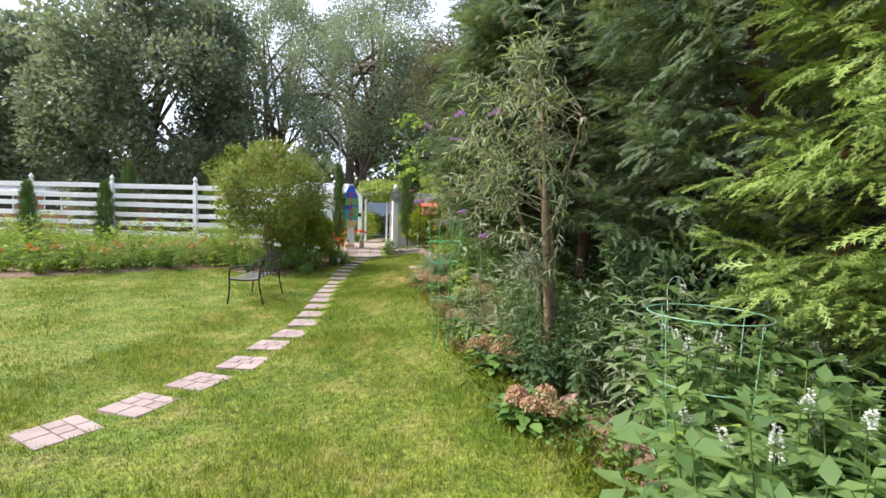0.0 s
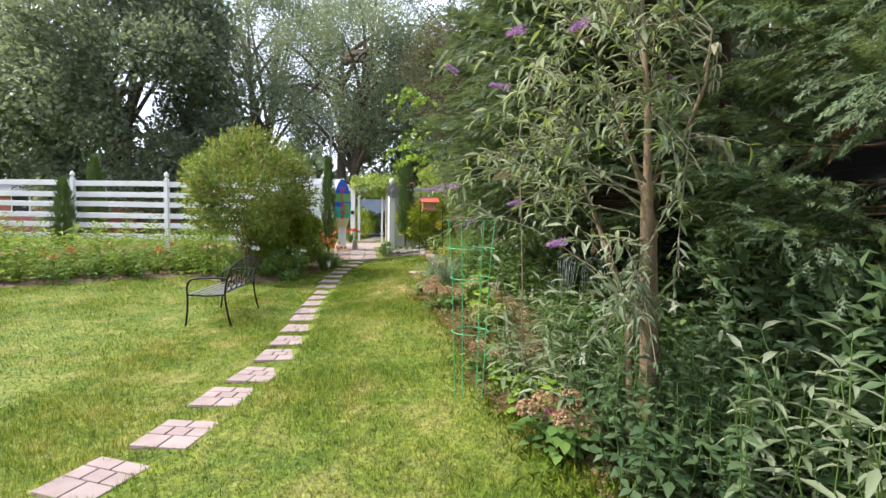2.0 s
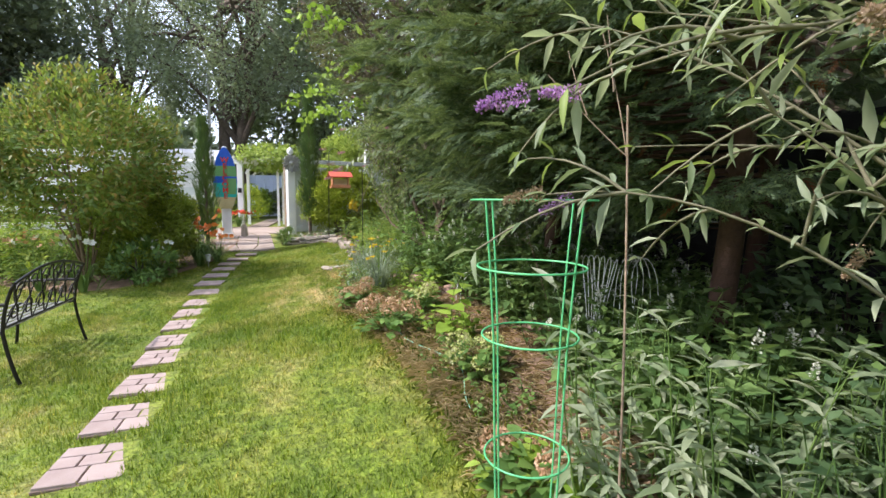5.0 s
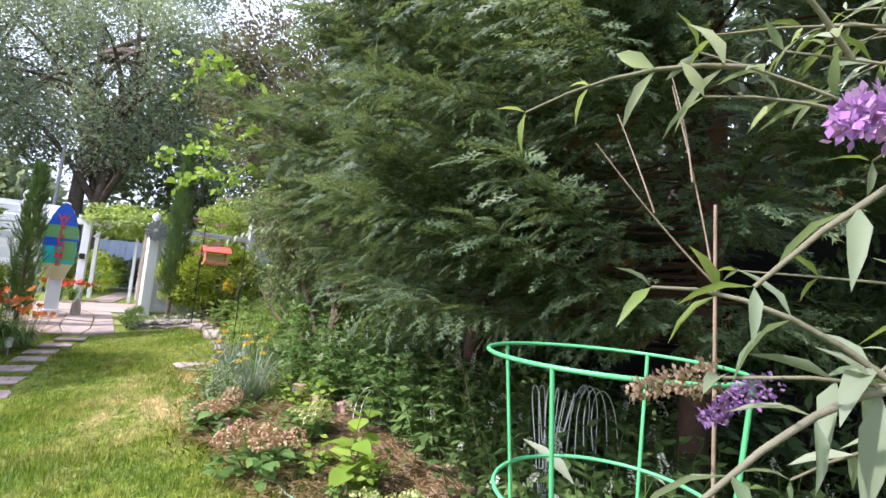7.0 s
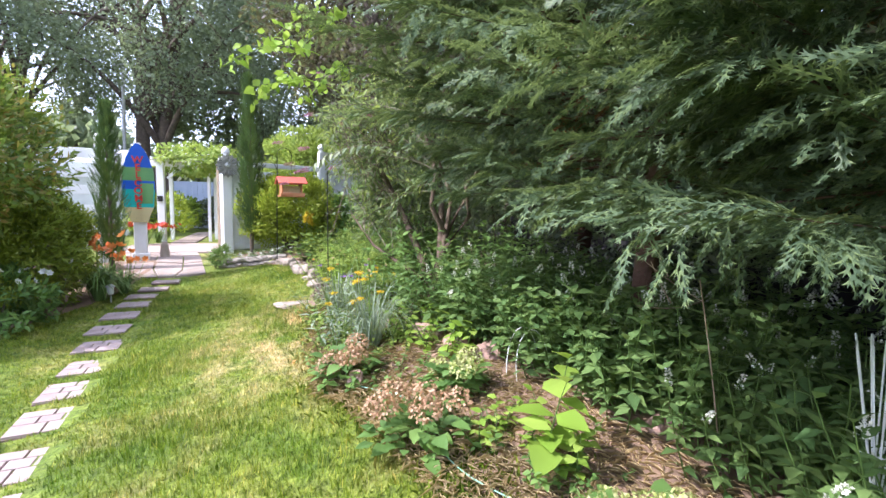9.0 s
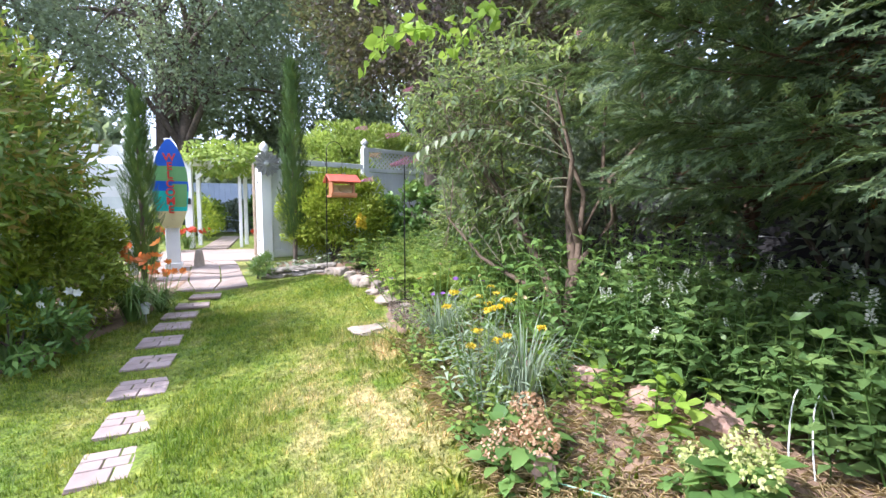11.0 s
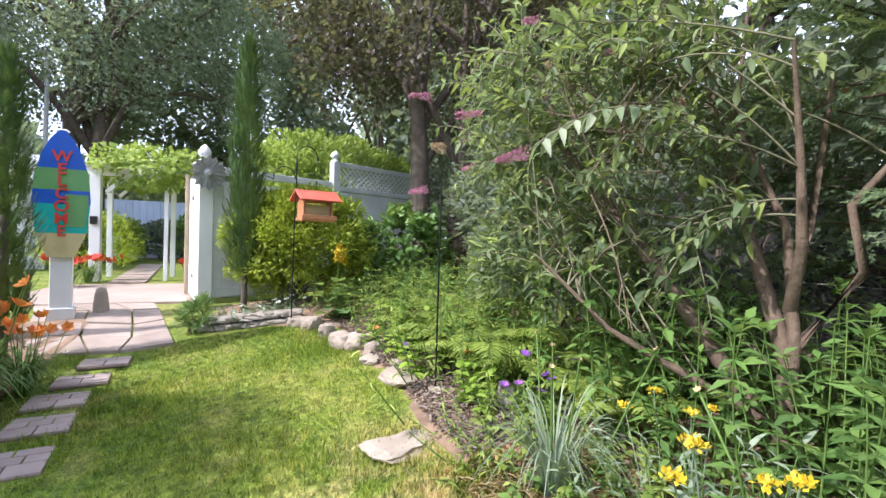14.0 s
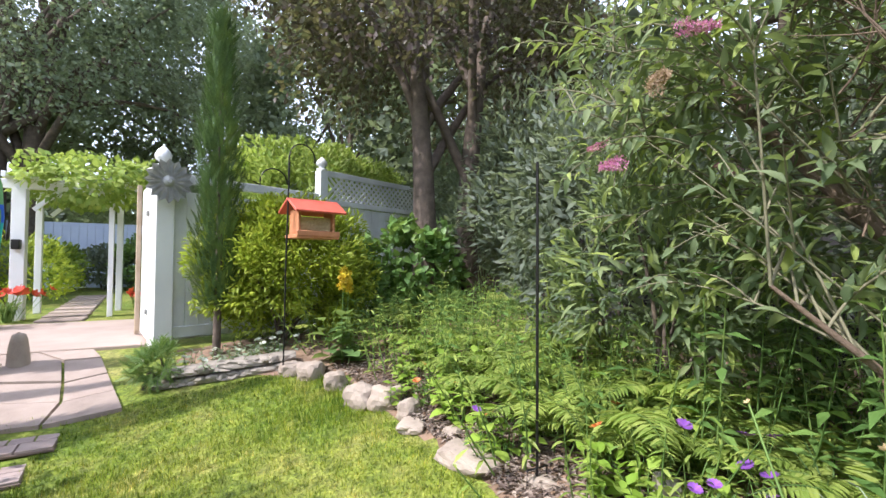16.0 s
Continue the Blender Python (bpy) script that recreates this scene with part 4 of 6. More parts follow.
    part("upper_foliage", scatter("upper_foliage", SPRAY_LITE, P[~k], D[~k], N[~k], S[~k]), mat, c)
    if PD:
        part("dead_foliage", scatter("dead_foliage", SPRAY_LITE, np.array(PD), np.array(DD), rand_dirs(len(PD)), r.uniform(0.12, 0.24, len(PD))), L_DEAD, c, "rust-brown dead inner twigs")
    return c


conifer("cedar", 1.95, 5.95, 7.5, 1.95, 1.3, 210, 22, 11, L_CEDAR, "dark green cedar with drooping flat sprays", boughs=[(156, 1.85, 1.5), (165, 1.7, 1.42), (175, 1.55, 1.4), (150, 1.8, 1.65), (185, 1.45, 1.5), (162, 1.9, 1.72), (170, 1.7, 1.6), (145, 1.65, 1.45), (180, 1.65, 1.78), (158, 1.7, 1.38), (172, 1.8, 1.85)])
conifer("cedar", 1.6, 7.8, 7.8, 2.1, 1.25, 200, 22, 12, L_CEDAR, "dark green cedar with drooping flat sprays and brown inner twigs")
conifer("cedar", 2.75, 3.9, 7.0, 1.6, 1.25, 140, 15, 13, L_CEDAR, "shaded dark green cedar behind the flowering shrub", lean=(-1, -0.35), side=0.65)
# Placed with low limbs to keep the sun off the fence boards.
conifer("cedar", 2.35, 9.6, 7.0, 1.8, 0.95, 130, 13, 14, L_CEDAR, "dark green cedar behind the flowering shrub")
conifer("arborvitae", 3.15, 2.35, 4.8, 1.4, 0.9, 120, 13, 15, L_ARBOR, "bright yellow-green sunlit arborvitae", (0.15, 0.26), (-1, -0.3))
conifer("cedar", 3.1, 6.9, 7.5, 1.6, 0.9, 80, 12, 17, L_CEDAR, "dark green cedar deep in the hedge")
conifer("cedar", 4.4, 0.2, 6.5, 1.6, 0.5, 40, 7, 16, L_CEDAR, "dark green cedar at the end of the hedge")


def shrub(name, x, y, centre, radii, n, mat, tmpl, size, clusters, seed, label, category="shrub", stems=6, bark=None, spread=0.28, low=-0.6, stem_r=0.02, group=""):
    """A shrub: stems rising from the base into a lumpy crown of leaves."""
    r = np.random.default_rng(seed)
    s = thing(name, (x, y, gz(x, y)), label, category, group)
    P, N = crown_points(n, centre, radii, clusters, spread, seed, low)
    P[:, 2] = np.maximum(P[:, 2], 0.03)
    lines = []
    for i in range(stems):
        q = np.asarray(centre) + unit(r.normal(size=3)) * np.asarray(radii) * 0.7
        a = np.array([r.normal(0, 0.05), r.normal(0, 0.05), 0])
        lines.append((bezier(a, (a + q) / 2 + np.array([*(-0.25 * (q - a)[:2]), 0.1]), q, 8), np.linspace(stem_r, stem_r * 0.3, 8)))
    for ln in lines:
        part("stem", tubes_mesh("stem", [ln], 6), bark or M_BARK, s, smooth=True)
    D = unit(N + rand_dirs(len(P)) * 0.9 + np.array([0, 0, 0.25]))
    part("leaves", scatter("leaves", tmpl, P, D, N + np.array([0, 0, 0.7]) + rand_dirs(len(P)) * 0.4, r.uniform(size * 0.7, size * 1.3, len(P))), mat, s)
    return s


shrub("crape_myrtle", -4.5, 11.5, (0, 0, 1.95), (1.25, 1.12, 1.15), 14000, L_MYRTLE, LEAF_MID, 0.105, 110, 40, "multi-stemmed crape myrtle with reddish-green crown", "small tree", 9, M_BARK_TAN, 0.3, -0.8)
shrub("gold_juniper", -4.15, 12.35, (0, 0, 0.9), (0.85, 0.8, 0.9), 26000, L_JUNIPER, chip_t(0.15), 0.085, 110, 42, "spreading yellow-green juniper shrub", "shrub", 8, M_BARK, 0.24, -0.9)
shrub("gold_cypress_shrub", -0.85, 15.0, (0.12, 0, 0.75), (0.92, 0.6, 0.72), 26000, L_GOLD, chip_t(0.15), 0.075, 130, 43, "rounded golden-green cypress shrub against the white fence", "shrub", 8, M_BARK, 0.24, -0.8)
shrub("round_bush", 0.15, 18.2, (0, 0, 1.9), (1.75, 1.4, 1.05), 14000, L_FERN, CHIP, 0.12, 120, 44, "large domed yellow-green bush behind the fence", "shrub", 8, M_BARK, 0.2, -0.3)
shrub("path_bush", -4.6, 21.0, (0, 0, 0.6), (0.9, 0.9, 0.7), 2600, L_GOLD, LEAF_MID, 0.1, 50, 45, "soft green bush beside the far path", "shrub", 5)
shrub("path_bush", -1.8, 20.5, (0, 0, 0.6), (0.8, 0.9, 0.7), 2200, L_BED, LEAF_MID, 0.1, 50, 46, "green bush beside the far path", "shrub", 5)
for i, (x, y, s) in enumerate([(-5.2, 24.5, 1.2), (-3.9, 26.3, 1.0), (-2.4, 25.6, 1.3), (-1.2, 23.5, 1.2), (-5.6, 22.6, 1.0), (-0.9, 19.5, 1.0), (-1.7, 26.6, 1.1)]):
    shrub("far_garden_bush", x, y, (0, 0, 0.55 * s), (0.9 * s, 0.8 * s, 0.65 * s), 2200, (L_BED, L_TREEDARK, L_PERENN)[i % 3], CHIP_WIDE, 0.13, 40, 600 + i, "leafy bush in the garden beyond the gate", "shrub", 4)
shrub("juniper_tuft", -1.92, 14.35, (0, 0, 0.17), (0.17, 0.16, 0.17), 420, L_STRAP, SPRAY_LITE, 0.12, 20, 47, "small feathery green tuft at the patio corner", "shrub", 3)


def column(name, x, y, h, rad, seed, label, z=None):
    r = np.random.default_rng(seed)
    c = thing(name, (x, y, gz(x, y) if z is None else z), label, "conifer", "columnar cypresses")
    part("trunk", tubes_mesh("trunk", [([(0, 0, 0), (0.01, 0, h * 0.5), (0, 0, h * 0.95)], [0.04, 0.03, 0.008])], 7), M_BARK, c)
    n = int(1000 * h * rad / 0.3)
    u = r.uniform(0.14, 1, n)
    a = r.uniform(0, 2 * np.pi, n)
    prof = rad * np.sin(np.pi * np.clip(u, 0, 1) ** 0.75) ** 0.55 * (1 - 0.25 * u) * (0.8 + 0.25 * np.sin(a * 3 + u * 17) + 0.12 * r.normal(size=n))
    P = np.stack([np.cos(a) * prof, np.sin(a) * prof, u * h], 1)
    out = np.stack([np.cos(a), np.sin(a), np.zeros(n)], 1)
    part("foliage", scatter("foliage", SPRAY_LITE, P, out * 0.7 + np.array([0, 0, 1.0]) + 0.35 * rand_dirs(n), out, r.uniform(0.12, 0.22, n)), L_CYPRESS, c)


column("italian_cypress", -1.46, 14.8, 3.35, 0.2, 51, "tall narrow dark green cypress beside the gate")
column("italian_cypress", -3.42, 13.75, 2.75, 0.2, 52, "narrow dark green cypress beside the gate post")
column("italian_cypress", -13.1, 13.5, 2.1, 0.28, 53, "small columnar cypress in front of the board fence")
column("italian_cypress", -10.75, 13.7, 2.1, 0.28, 54, "small columnar cypress in front of the board fence")
column("italian_cypress", -11.9, 16.2, 2.7, 0.32, 55, "columnar cypress behind the board fence")


# Understorey in leaves darkened to carry the shade below the cedars.
shrub("dark_shrub", 2.45, 3.55, (0, 0, 0.7), (0.55, 0.6, 0.75), 3600, L_SHADE_DARK, LEAF_MID, 0.1, 60, 61, "leafy shrub under the cedars, coloured dark for shade", "shrub", 6)
shrub("dark_shrub", 2.5, 4.7, (0, 0, 0.75), (0.55, 0.7, 0.8), 3600, L_SHADE_DARK, LEAF_MID, 0.1, 60, 62, "leafy shrub under the cedars, coloured dark for shade", "shrub", 6)
shrub("dark_shrub", 2.75, 5.7, (0, 0, 0.8), (0.5, 0.6, 0.8), 3000, L_SHADE_DARK, LEAF_MID, 0.1, 60, 63, "leafy shrub under the cedars, coloured dark for shade", "shrub", 6)
# Two shrubs added to fill the black void and cover sunlit boards.
shrub("dark_shrub", 2.5, 8.8, (0, 0, 1.2), (0.75, 1.3, 1.2), 6000, L_TREEDARK, LEAF_MID, 0.1, 70, 59, "added dense shrub filling the dark void under the cedars", "shrub", 6)
shrub("dark_shrub", 2.0, 10.9, (0, 0, 1.2), (0.8, 0.9, 1.3), 5000, L_TREEDARK, LEAF_MID, 0.1, 70, 60, "added dense shrub filling the dark void behind the butterfly bush", "shrub", 6)
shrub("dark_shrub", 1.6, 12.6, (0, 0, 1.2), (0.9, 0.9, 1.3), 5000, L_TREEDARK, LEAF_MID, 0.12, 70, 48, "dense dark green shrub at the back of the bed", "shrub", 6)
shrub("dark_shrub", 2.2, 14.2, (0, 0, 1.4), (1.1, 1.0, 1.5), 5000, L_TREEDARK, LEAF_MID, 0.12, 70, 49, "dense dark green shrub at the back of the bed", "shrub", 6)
shrub("dark_shrub", 0.75, 15.2, (0, 0, 0.6), (0.75, 0.5, 0.75), 2600, L_PERENN, LEAF_BROAD, 0.12, 50, 50, "broad-leaved green shrub in front of the lattice fence", "shrub", 6)
shrub("tall_bank_shrub", 0.75, 11.5, (0, 0, 0.75), (0.6, 0.6, 0.75), 2600, L_BUDDARK, LEAF_NARROW, 0.12, 50, 56, "leafy green shrub behind the ferns", "shrub", 6)
shrub("tall_bank_shrub", 3.0, 16.8, (0, 0, 1.6), (1.3, 1.0, 1.7), 5000, L_TREEDARK, LEAF_MID, 0.13, 70, 57, "dense dark green shrub behind the fence", "shrub", 6)


# ---- butterfly bushes ----
def panicle(L, r0, n, seed):
    """Florets of one tapering flower spike along +y."""
    g = np.random.default_rng(seed)
    t = g.uniform(0, 1, n) ** 0.8
    a = g.uniform(0, 2 * np.pi, n)
    rad = r0 * (1 - t * 0.85) * g.uniform(0.6, 1.1, n)
    P = np.stack([np.cos(a) * rad, t * L, np.sin(a) * rad - 0.12 * L * t * t], 1)
    D = np.stack([np.cos(a), np.full(n, 0.3), np.sin(a)], 1)
    return P, D


def butterfly_bush(name, x, y, label, trunk, ends, seed, leaf, petals, flowers, leaf_size, pairs, extra, young_z):
    r = np.random.default_rng(seed)
    b = thing(name, (x, y, gz(x, y)), label, "shrub")
    for limb in trunk:
        part("trunk", tubes_mesh("trunk", [limb], 8), M_BARK_TAN if leaf is LEAF_NARROW else M_BARK_BROWN, b, smooth=True)
    lines, P, D, N, S, tips, Y = [], [], [], [], [], [], []
    starts = [np.asarray(pts[k]) * (1 - f) + np.asarray(pts[k + 1]) * f for pts, _ in trunk for k in range(len(pts) // 3, len(pts) - 1) for f in (0, 0.2, 0.4, 0.6, 0.8, 1.0)]
    for e in ends:
        e = np.asarray(e)
        a = min((starts[k] for k in r.integers(0, len(starts), 6)), key=lambda s: np.linalg.norm(s - e) + 0.6 * max(0, s[2] - e[2]))
        m = (a + e) / 2 + np.array([0, 0, r.uniform(0.05, 0.3) * np.linalg.norm(e - a)])
        ln = bezier(a, m, e, 12)
        lines.append((ln, np.linspace(0.006, 0.002, 12)))
        tips.append((e, unit(ln[-1] - ln[-2])))
        seg, twigs = [ln], [lines[-1]]
        for _ in range(4):
            k = r.integers(4, 11)
            tw = ln[k] + unit(unit(ln[k] - ln[k - 1]) + r.normal(0, 0.7, 3)) * r.uniform(0.2, 0.42)
            s2 = bezier(ln[k], (ln[k] + tw) / 2 + np.array([0, 0, 0.06]), tw, 6)
            seg.append(s2)
            twigs.append((s2, np.linspace(0.005, 0.002, 6)))
            tips.append((tw, unit(s2[-1] - s2[-2])))
        part("branch", tubes_mesh("branch", twigs, 5), M_TWIG, b)
        for ln2 in seg:
            n = pairs if len(ln2) == 12 else max(4, pairs // 2)
            for t in np.linspace(0.3 if len(ln2) == 12 else 0.1, 1, n):
                k = min(len(ln2) - 2, int(t * (len(ln2) - 1)))
                f = t * (len(ln2) - 1) - k
                p = ln2[k] * (1 - f) + ln2[k + 1] * f
                tang = unit(ln2[k + 1] - ln2[k])
                sd = unit(np.cross(tang, r.normal(size=3)))
                for sg in (1, -1):
                    P.append(p)
                    D.append(tang * 0.75 + sd * sg + np.array([0, 0, r.uniform(-0.5, 0.25)]))
                    N.append(np.array([0, 0, 1.0]) + r.normal(0, 0.4, 3))
                    S.append(leaf_size * r.uniform(0.45, 1.25) * (1.1 - 0.35 * t))
                    Y.append(t > 0.6 and p[2] > young_z and r.uniform() < 0.45)
    P, D, N, S, Y = np.array(P), np.array(D), np.array(N), np.array(S), np.array(Y)
    part("leaves", scatter("leaves", leaf, P[~Y], D[~Y], N[~Y], S[~Y]), L_BUD if leaf is LEAF_NARROW else L_BUDDARK, b)
    # High outer leaves take the lime that paints young, backlit growth.
    part("young_leaves", scatter("young_leaves", leaf, P[Y], D[Y], N[Y], S[Y]), L_YOUNG_BACKLIT, b, "lime-green young shoots with backlight put into their colour")
    for i, (q, dirn) in enumerate(flowers):
        part_flower(b, np.asarray(q), unit(np.asarray(dirn, float)), petals if i % 4 != 3 else F_SPENT, seed + i, (0.72, 0.5, 0.62)[i % 3] * (1.35 if petals is F_PINK else 1.0))
    order = r.permutation(len(tips))[:extra]
    for i in order:
        part_flower(b, tips[i][0], tips[i][1], petals if i % 3 else F_SPENT, seed + 50 + int(i), r.uniform(0.5, 0.8))
    return b


def arching_shoot(b, line, leaf, mat, seed):
    """One long shoot with pairs of drooping leaves."""
    g = np.random.default_rng(seed)
    n = len(line)
    part("branch", tubes_mesh("branch", [(line, np.linspace(0.007, 0.003, n))], 6), M_TWIG, b, smooth=True)
    P, D, N, S = [], [], [], []
    for k in range(2, n - 1):
        tg = unit(line[k + 1] - line[k])
        sd = unit(np.cross(tg, [0, 0, 1.0]))
        for sg in (1, -1):
            P.append(line[k])
            D.append(tg * 0.5 + sd * sg * g.uniform(0.5, 1) - np.array([0, 0, g.uniform(0.1, 0.8)]))
            N.append(np.array([0, 0, 1.0]) + g.normal(0, 0.3, 3))
            S.append(leaf * g.uniform(0.7, 1.2))
    part("leaves", scatter("leaves", LEAF_SLIM, np.array(P), np.array(D), np.array(N), np.array(S)), mat, b)


def twig_tangle(b, centre, rad, n, seed):
    """Bare brown twigs in the heart of an old shrub."""
    g = np.random.default_rng(seed)
    for _ in range(n):
        a = np.asarray(centre) + g.normal(0, 0.35, 3) * rad
        e = a + unit(np.array([g.normal(-0.3, 0.8), g.normal(0, 0.6), g.normal(0.7, 0.5)])) * g.uniform(0.3, 0.7)
        ln = bezier(a, (a + e) / 2 + g.normal(0, 0.06, 3), e, 8)
        lines = [(ln, np.linspace(0.0045, 0.0015, 8))]
        for k in (3, 4, 5, 6):
            q = ln[k] + unit(unit(ln[k] - ln[k - 1]) + g.normal(0, 0.6, 3)) * g.uniform(0.1, 0.25)
            lines.append((bezier(ln[k], (ln[k] + q) / 2 + g.normal(0, 0.02, 3), q, 4), np.linspace(0.003, 0.001, 4)))
        part("bare_twig", tubes_mesh("bare_twig", lines, 4), M_BARK_BROWN, b)


def part_flower(b, q, dirn, mat, seed, k=1.0):
    n = int(1000 * k ** 2)
    P, D = panicle(0.15 * k, 0.023 * k, n, seed)
    g = np.random.default_rng(seed + 9)
    lump = 1 + 0.35 * np.sin(P[:, 1] * 90 + g.uniform(0, 6)) * np.cos(np.arctan2(P[:, 2], P[:, 0]) * 2 + P[:, 1] * 40)
    P[:, [0, 2]] *= lump[:, None]
    P[:, 0] += 0.03 * k * np.sin(P[:, 1] * 14 + g.uniform(0, 6))
    P += g.normal(0, 0.003, P.shape)
    x = unit(np.cross(dirn, [0.1, 0.2, 1.0]))
    R = np.stack([x, dirn, np.cross(x, dirn)])
    me = scatter("flower_spike", PETAL, P @ R + q, D @ R, rand_dirs(n), 0.0068)
    part("flower_spike", me, mat, b, "lilac flower spike" if mat is not F_SPENT else "faded brown flower spike")


def cloud(n, c, rad, seed):
    g = np.random.default_rng(seed)
    return np.asarray(c) + unit(g.normal(size=(n, 3))) * np.asarray(rad) * g.uniform(0.45, 1, (n, 1))


B1 = np.array([1.25, 4.05, gz(1.25, 4.05)])
trunk1 = [(np.array([(0, 0, 0), (-0.03, -0.03, 0.7), (-0.09, -0.11, 1.3), (-0.117, -0.15, 1.6)]), [0.05, 0.042, 0.036, 0.032]), (np.array([(-0.11, -0.14, 1.55), (-0.15, -0.2, 2.0), (-0.2, -0.15, 2.7)]), [0.024, 0.016, 0.006]), (np.array([(-0.11, -0.14, 1.58), (0.03, -0.2, 1.8), (0.12, -0.22, 2.1), (0.14, -0.22, 2.35)]), [0.02, 0.014, 0.009, 0.004]), (np.array([(0.05, 0.03, 0), (0.0, -0.03, 0.8), (-0.05, -0.08, 1.4), (-0.22, 0.1, 2.1)]), [0.035, 0.028, 0.02, 0.009]), (np.array([(-0.05, 0.05, 0), (-0.1, 0.1, 0.9), (-0.35, 0.3, 1.7)]), [0.03, 0.024, 0.01])]
ends1 = np.array([(0.34, 4.75, 2.03), (0.48, 4.7, 2.05), (0.6, 4.65, 2.08), (0.7, 4.75, 2.15), (0.45, 4.8, 2.12), (0.14, 4.37, 1.74), (0.2, 4.6, 1.54), (0.6, 4.85, 1.7), (0.6, 4.4, 1.75), (0.5, 4.0, 1.75), (0.52, 3.8, 1.6), (0.7, 3.65, 1.42), (0.45, 3.95, 2.2), (0.25, 4.0, 2.4)])
ends1 = np.concatenate([ends1, cloud(11, (0.85, 4.05, 2.95), (0.3, 0.3, 0.42), 63), cloud(26, (0.8, 4.05, 2.2), (0.62, 0.6, 0.85), 61), cloud(7, (1.0, 3.85, 1.15), (0.35, 0.4, 0.35), 62)])
ends1 = ends1[((ends1[:, 1] > 4.25) & (ends1[:, 2] < 2.2)) | (ends1[:, 0] > 0.4) | (ends1[:, 2] > 2.3)] - B1
fl1 = [(np.array(p) - B1, d) for p, d in (((0.05, 4.34, 1.74), (-0.9, 0.4, -0.25)), ((0.15, 4.33, 1.73), (-0.8, 0.4, 0.1)), ((0.26, 4.57, 1.54), (-0.8, 0.35, -0.35)), ((0.45, 4.0, 1.76), (-0.8, -0.4, 0.1)), ((0.47, 3.78, 1.62), (-1, -0.2, -0.2)), ((0.66, 3.62, 1.43), (-0.9, -0.3, -0.1)), ((0.42, 3.93, 2.22), (-1, 0, 0.4)), ((0.75, 3.95, 3.2), (-0.1, -0.1, 1)), ((0.15, 4.1, 2.35), (-0.7, -0.2, 0.5)))]
lilac_bush = butterfly_bush("butterfly_bush", *B1[:2], "arching grey-green butterfly bush with lilac flower spikes", trunk1, ends1, 64, LEAF_NARROW, F_PURPLE, fl1, 0.1, 7, 9, 1.5)
B2 = np.array([0.72, 9.75, gz(0.72, 9.75)])
trunk2 = [(np.array([(0.08, 0, 0.6), (0.3, -0.15, 0.95), (0.28, -0.1, 1.25), (0.5, -0.25, 1.6), (0.45, -0.1, 2.3)]), [0.028, 0.023, 0.019, 0.013, 0.007]), (np.array([(0.12, 0.05, 0.75), (-0.08, -0.1, 1.05), (-0.02, -0.05, 1.4), (-0.2, -0.1, 1.9)]), [0.03, 0.024, 0.018, 0.008]), (np.array([(0, 0, 0), (0.02, 0, 0.45), (0.12, 0.05, 0.75), (0.35, 0.1, 1.15), (0.3, 0.0, 1.9)]), [0.055, 0.036, 0.028, 0.02, 0.01]), (np.array([(0, 0, 0.1), (0.08, 0, 0.62), (0.2, 0.12, 1.15), (0.05, 0.3, 1.7), (0.2, 0.35, 2.4)]), [0.04, 0.028, 0.02, 0.013, 0.007]), (np.array([(0.05, 0, 0.2), (-0.25, 0.2, 0.4), (-0.55, 0.5, 0.62), (-0.75, 0.8, 0.95)]), [0.03, 0.022, 0.015, 0.007]), (np.array([(0.05, 0, 0.5), (0.15, 0.3, 1.2), (0.0, 0.5, 2.2)]), [0.04, 0.03, 0.015]), (np.array([(0.0, 0.05, 0.2), (-0.2, 0.5, 0.9), (-0.45, 1.0, 1.6), (-0.5, 1.3, 2.2)]), [0.045, 0.035, 0.025, 0.012])]
ends2 = np.concatenate([cloud(50, (0.15, 10.95, 2.45), (0.66, 0.95, 0.95), 71), cloud(16, (0.45, 10.6, 1.65), (0.5, 0.7, 0.35), 72), cloud(10, (0.4, 10.2, 2.7), (0.6, 0.5, 0.6), 75), cloud(10, (0.05, 10.25, 2.35), (0.38, 0.32, 0.65), 76), cloud(5, (0.85, 9.8, 2.6), (0.4, 0.3, 0.3), 77)]) - B2
fl2 = [(np.array(p) - B2, d) for p, d in (((-0.5, 10.01, 1.965), (-1, -0.05, -0.2)), ((-0.75, 10.45, 2.25), (-1, -0.2, 0.1)), ((-0.6, 10.5, 2.2), (0.7, -0.5, 0.3)), ((-0.62, 10.5, 2.05), (-0.6, -0.4, 0)), ((-0.7, 10.6, 1.85), (-1, -0.3, -0.1)))]
old_bush = butterfly_bush("butterfly_bush", *B2[:2], "old butterfly bush with twisted trunk and pink flower spikes", trunk2, ends2, 74, LEAF_SLIM, F_PINK, fl2, 0.1, 11, 10, 2.0)

arching_shoot(lilac_bush, bezier((1.37, 3.85, 2.3), (1.45, 3.83, 2.6), (1.4, 3.82, 2.15), 10) - B1, 0.09, L_WITHER, 65)
arching_shoot(lilac_bush, bezier((1.25, 3.85, 1.95), (1.5, 3.8, 2.05), (1.52, 3.85, 1.72), 12) - B1, 0.08, L_WITHER, 66)
arching_shoot(old_bush, bezier((0.6, 9.95, 2.05), (0.05, 10.0, 2.42), (-0.5, 10.01, 1.97), 16) - B2, 0.12, L_BUD, 78)
twig_tangle(old_bush, np.array((0.35, 10.25, 2.0)) - B2, np.array((0.6, 0.5, 0.5)), 26, 79)


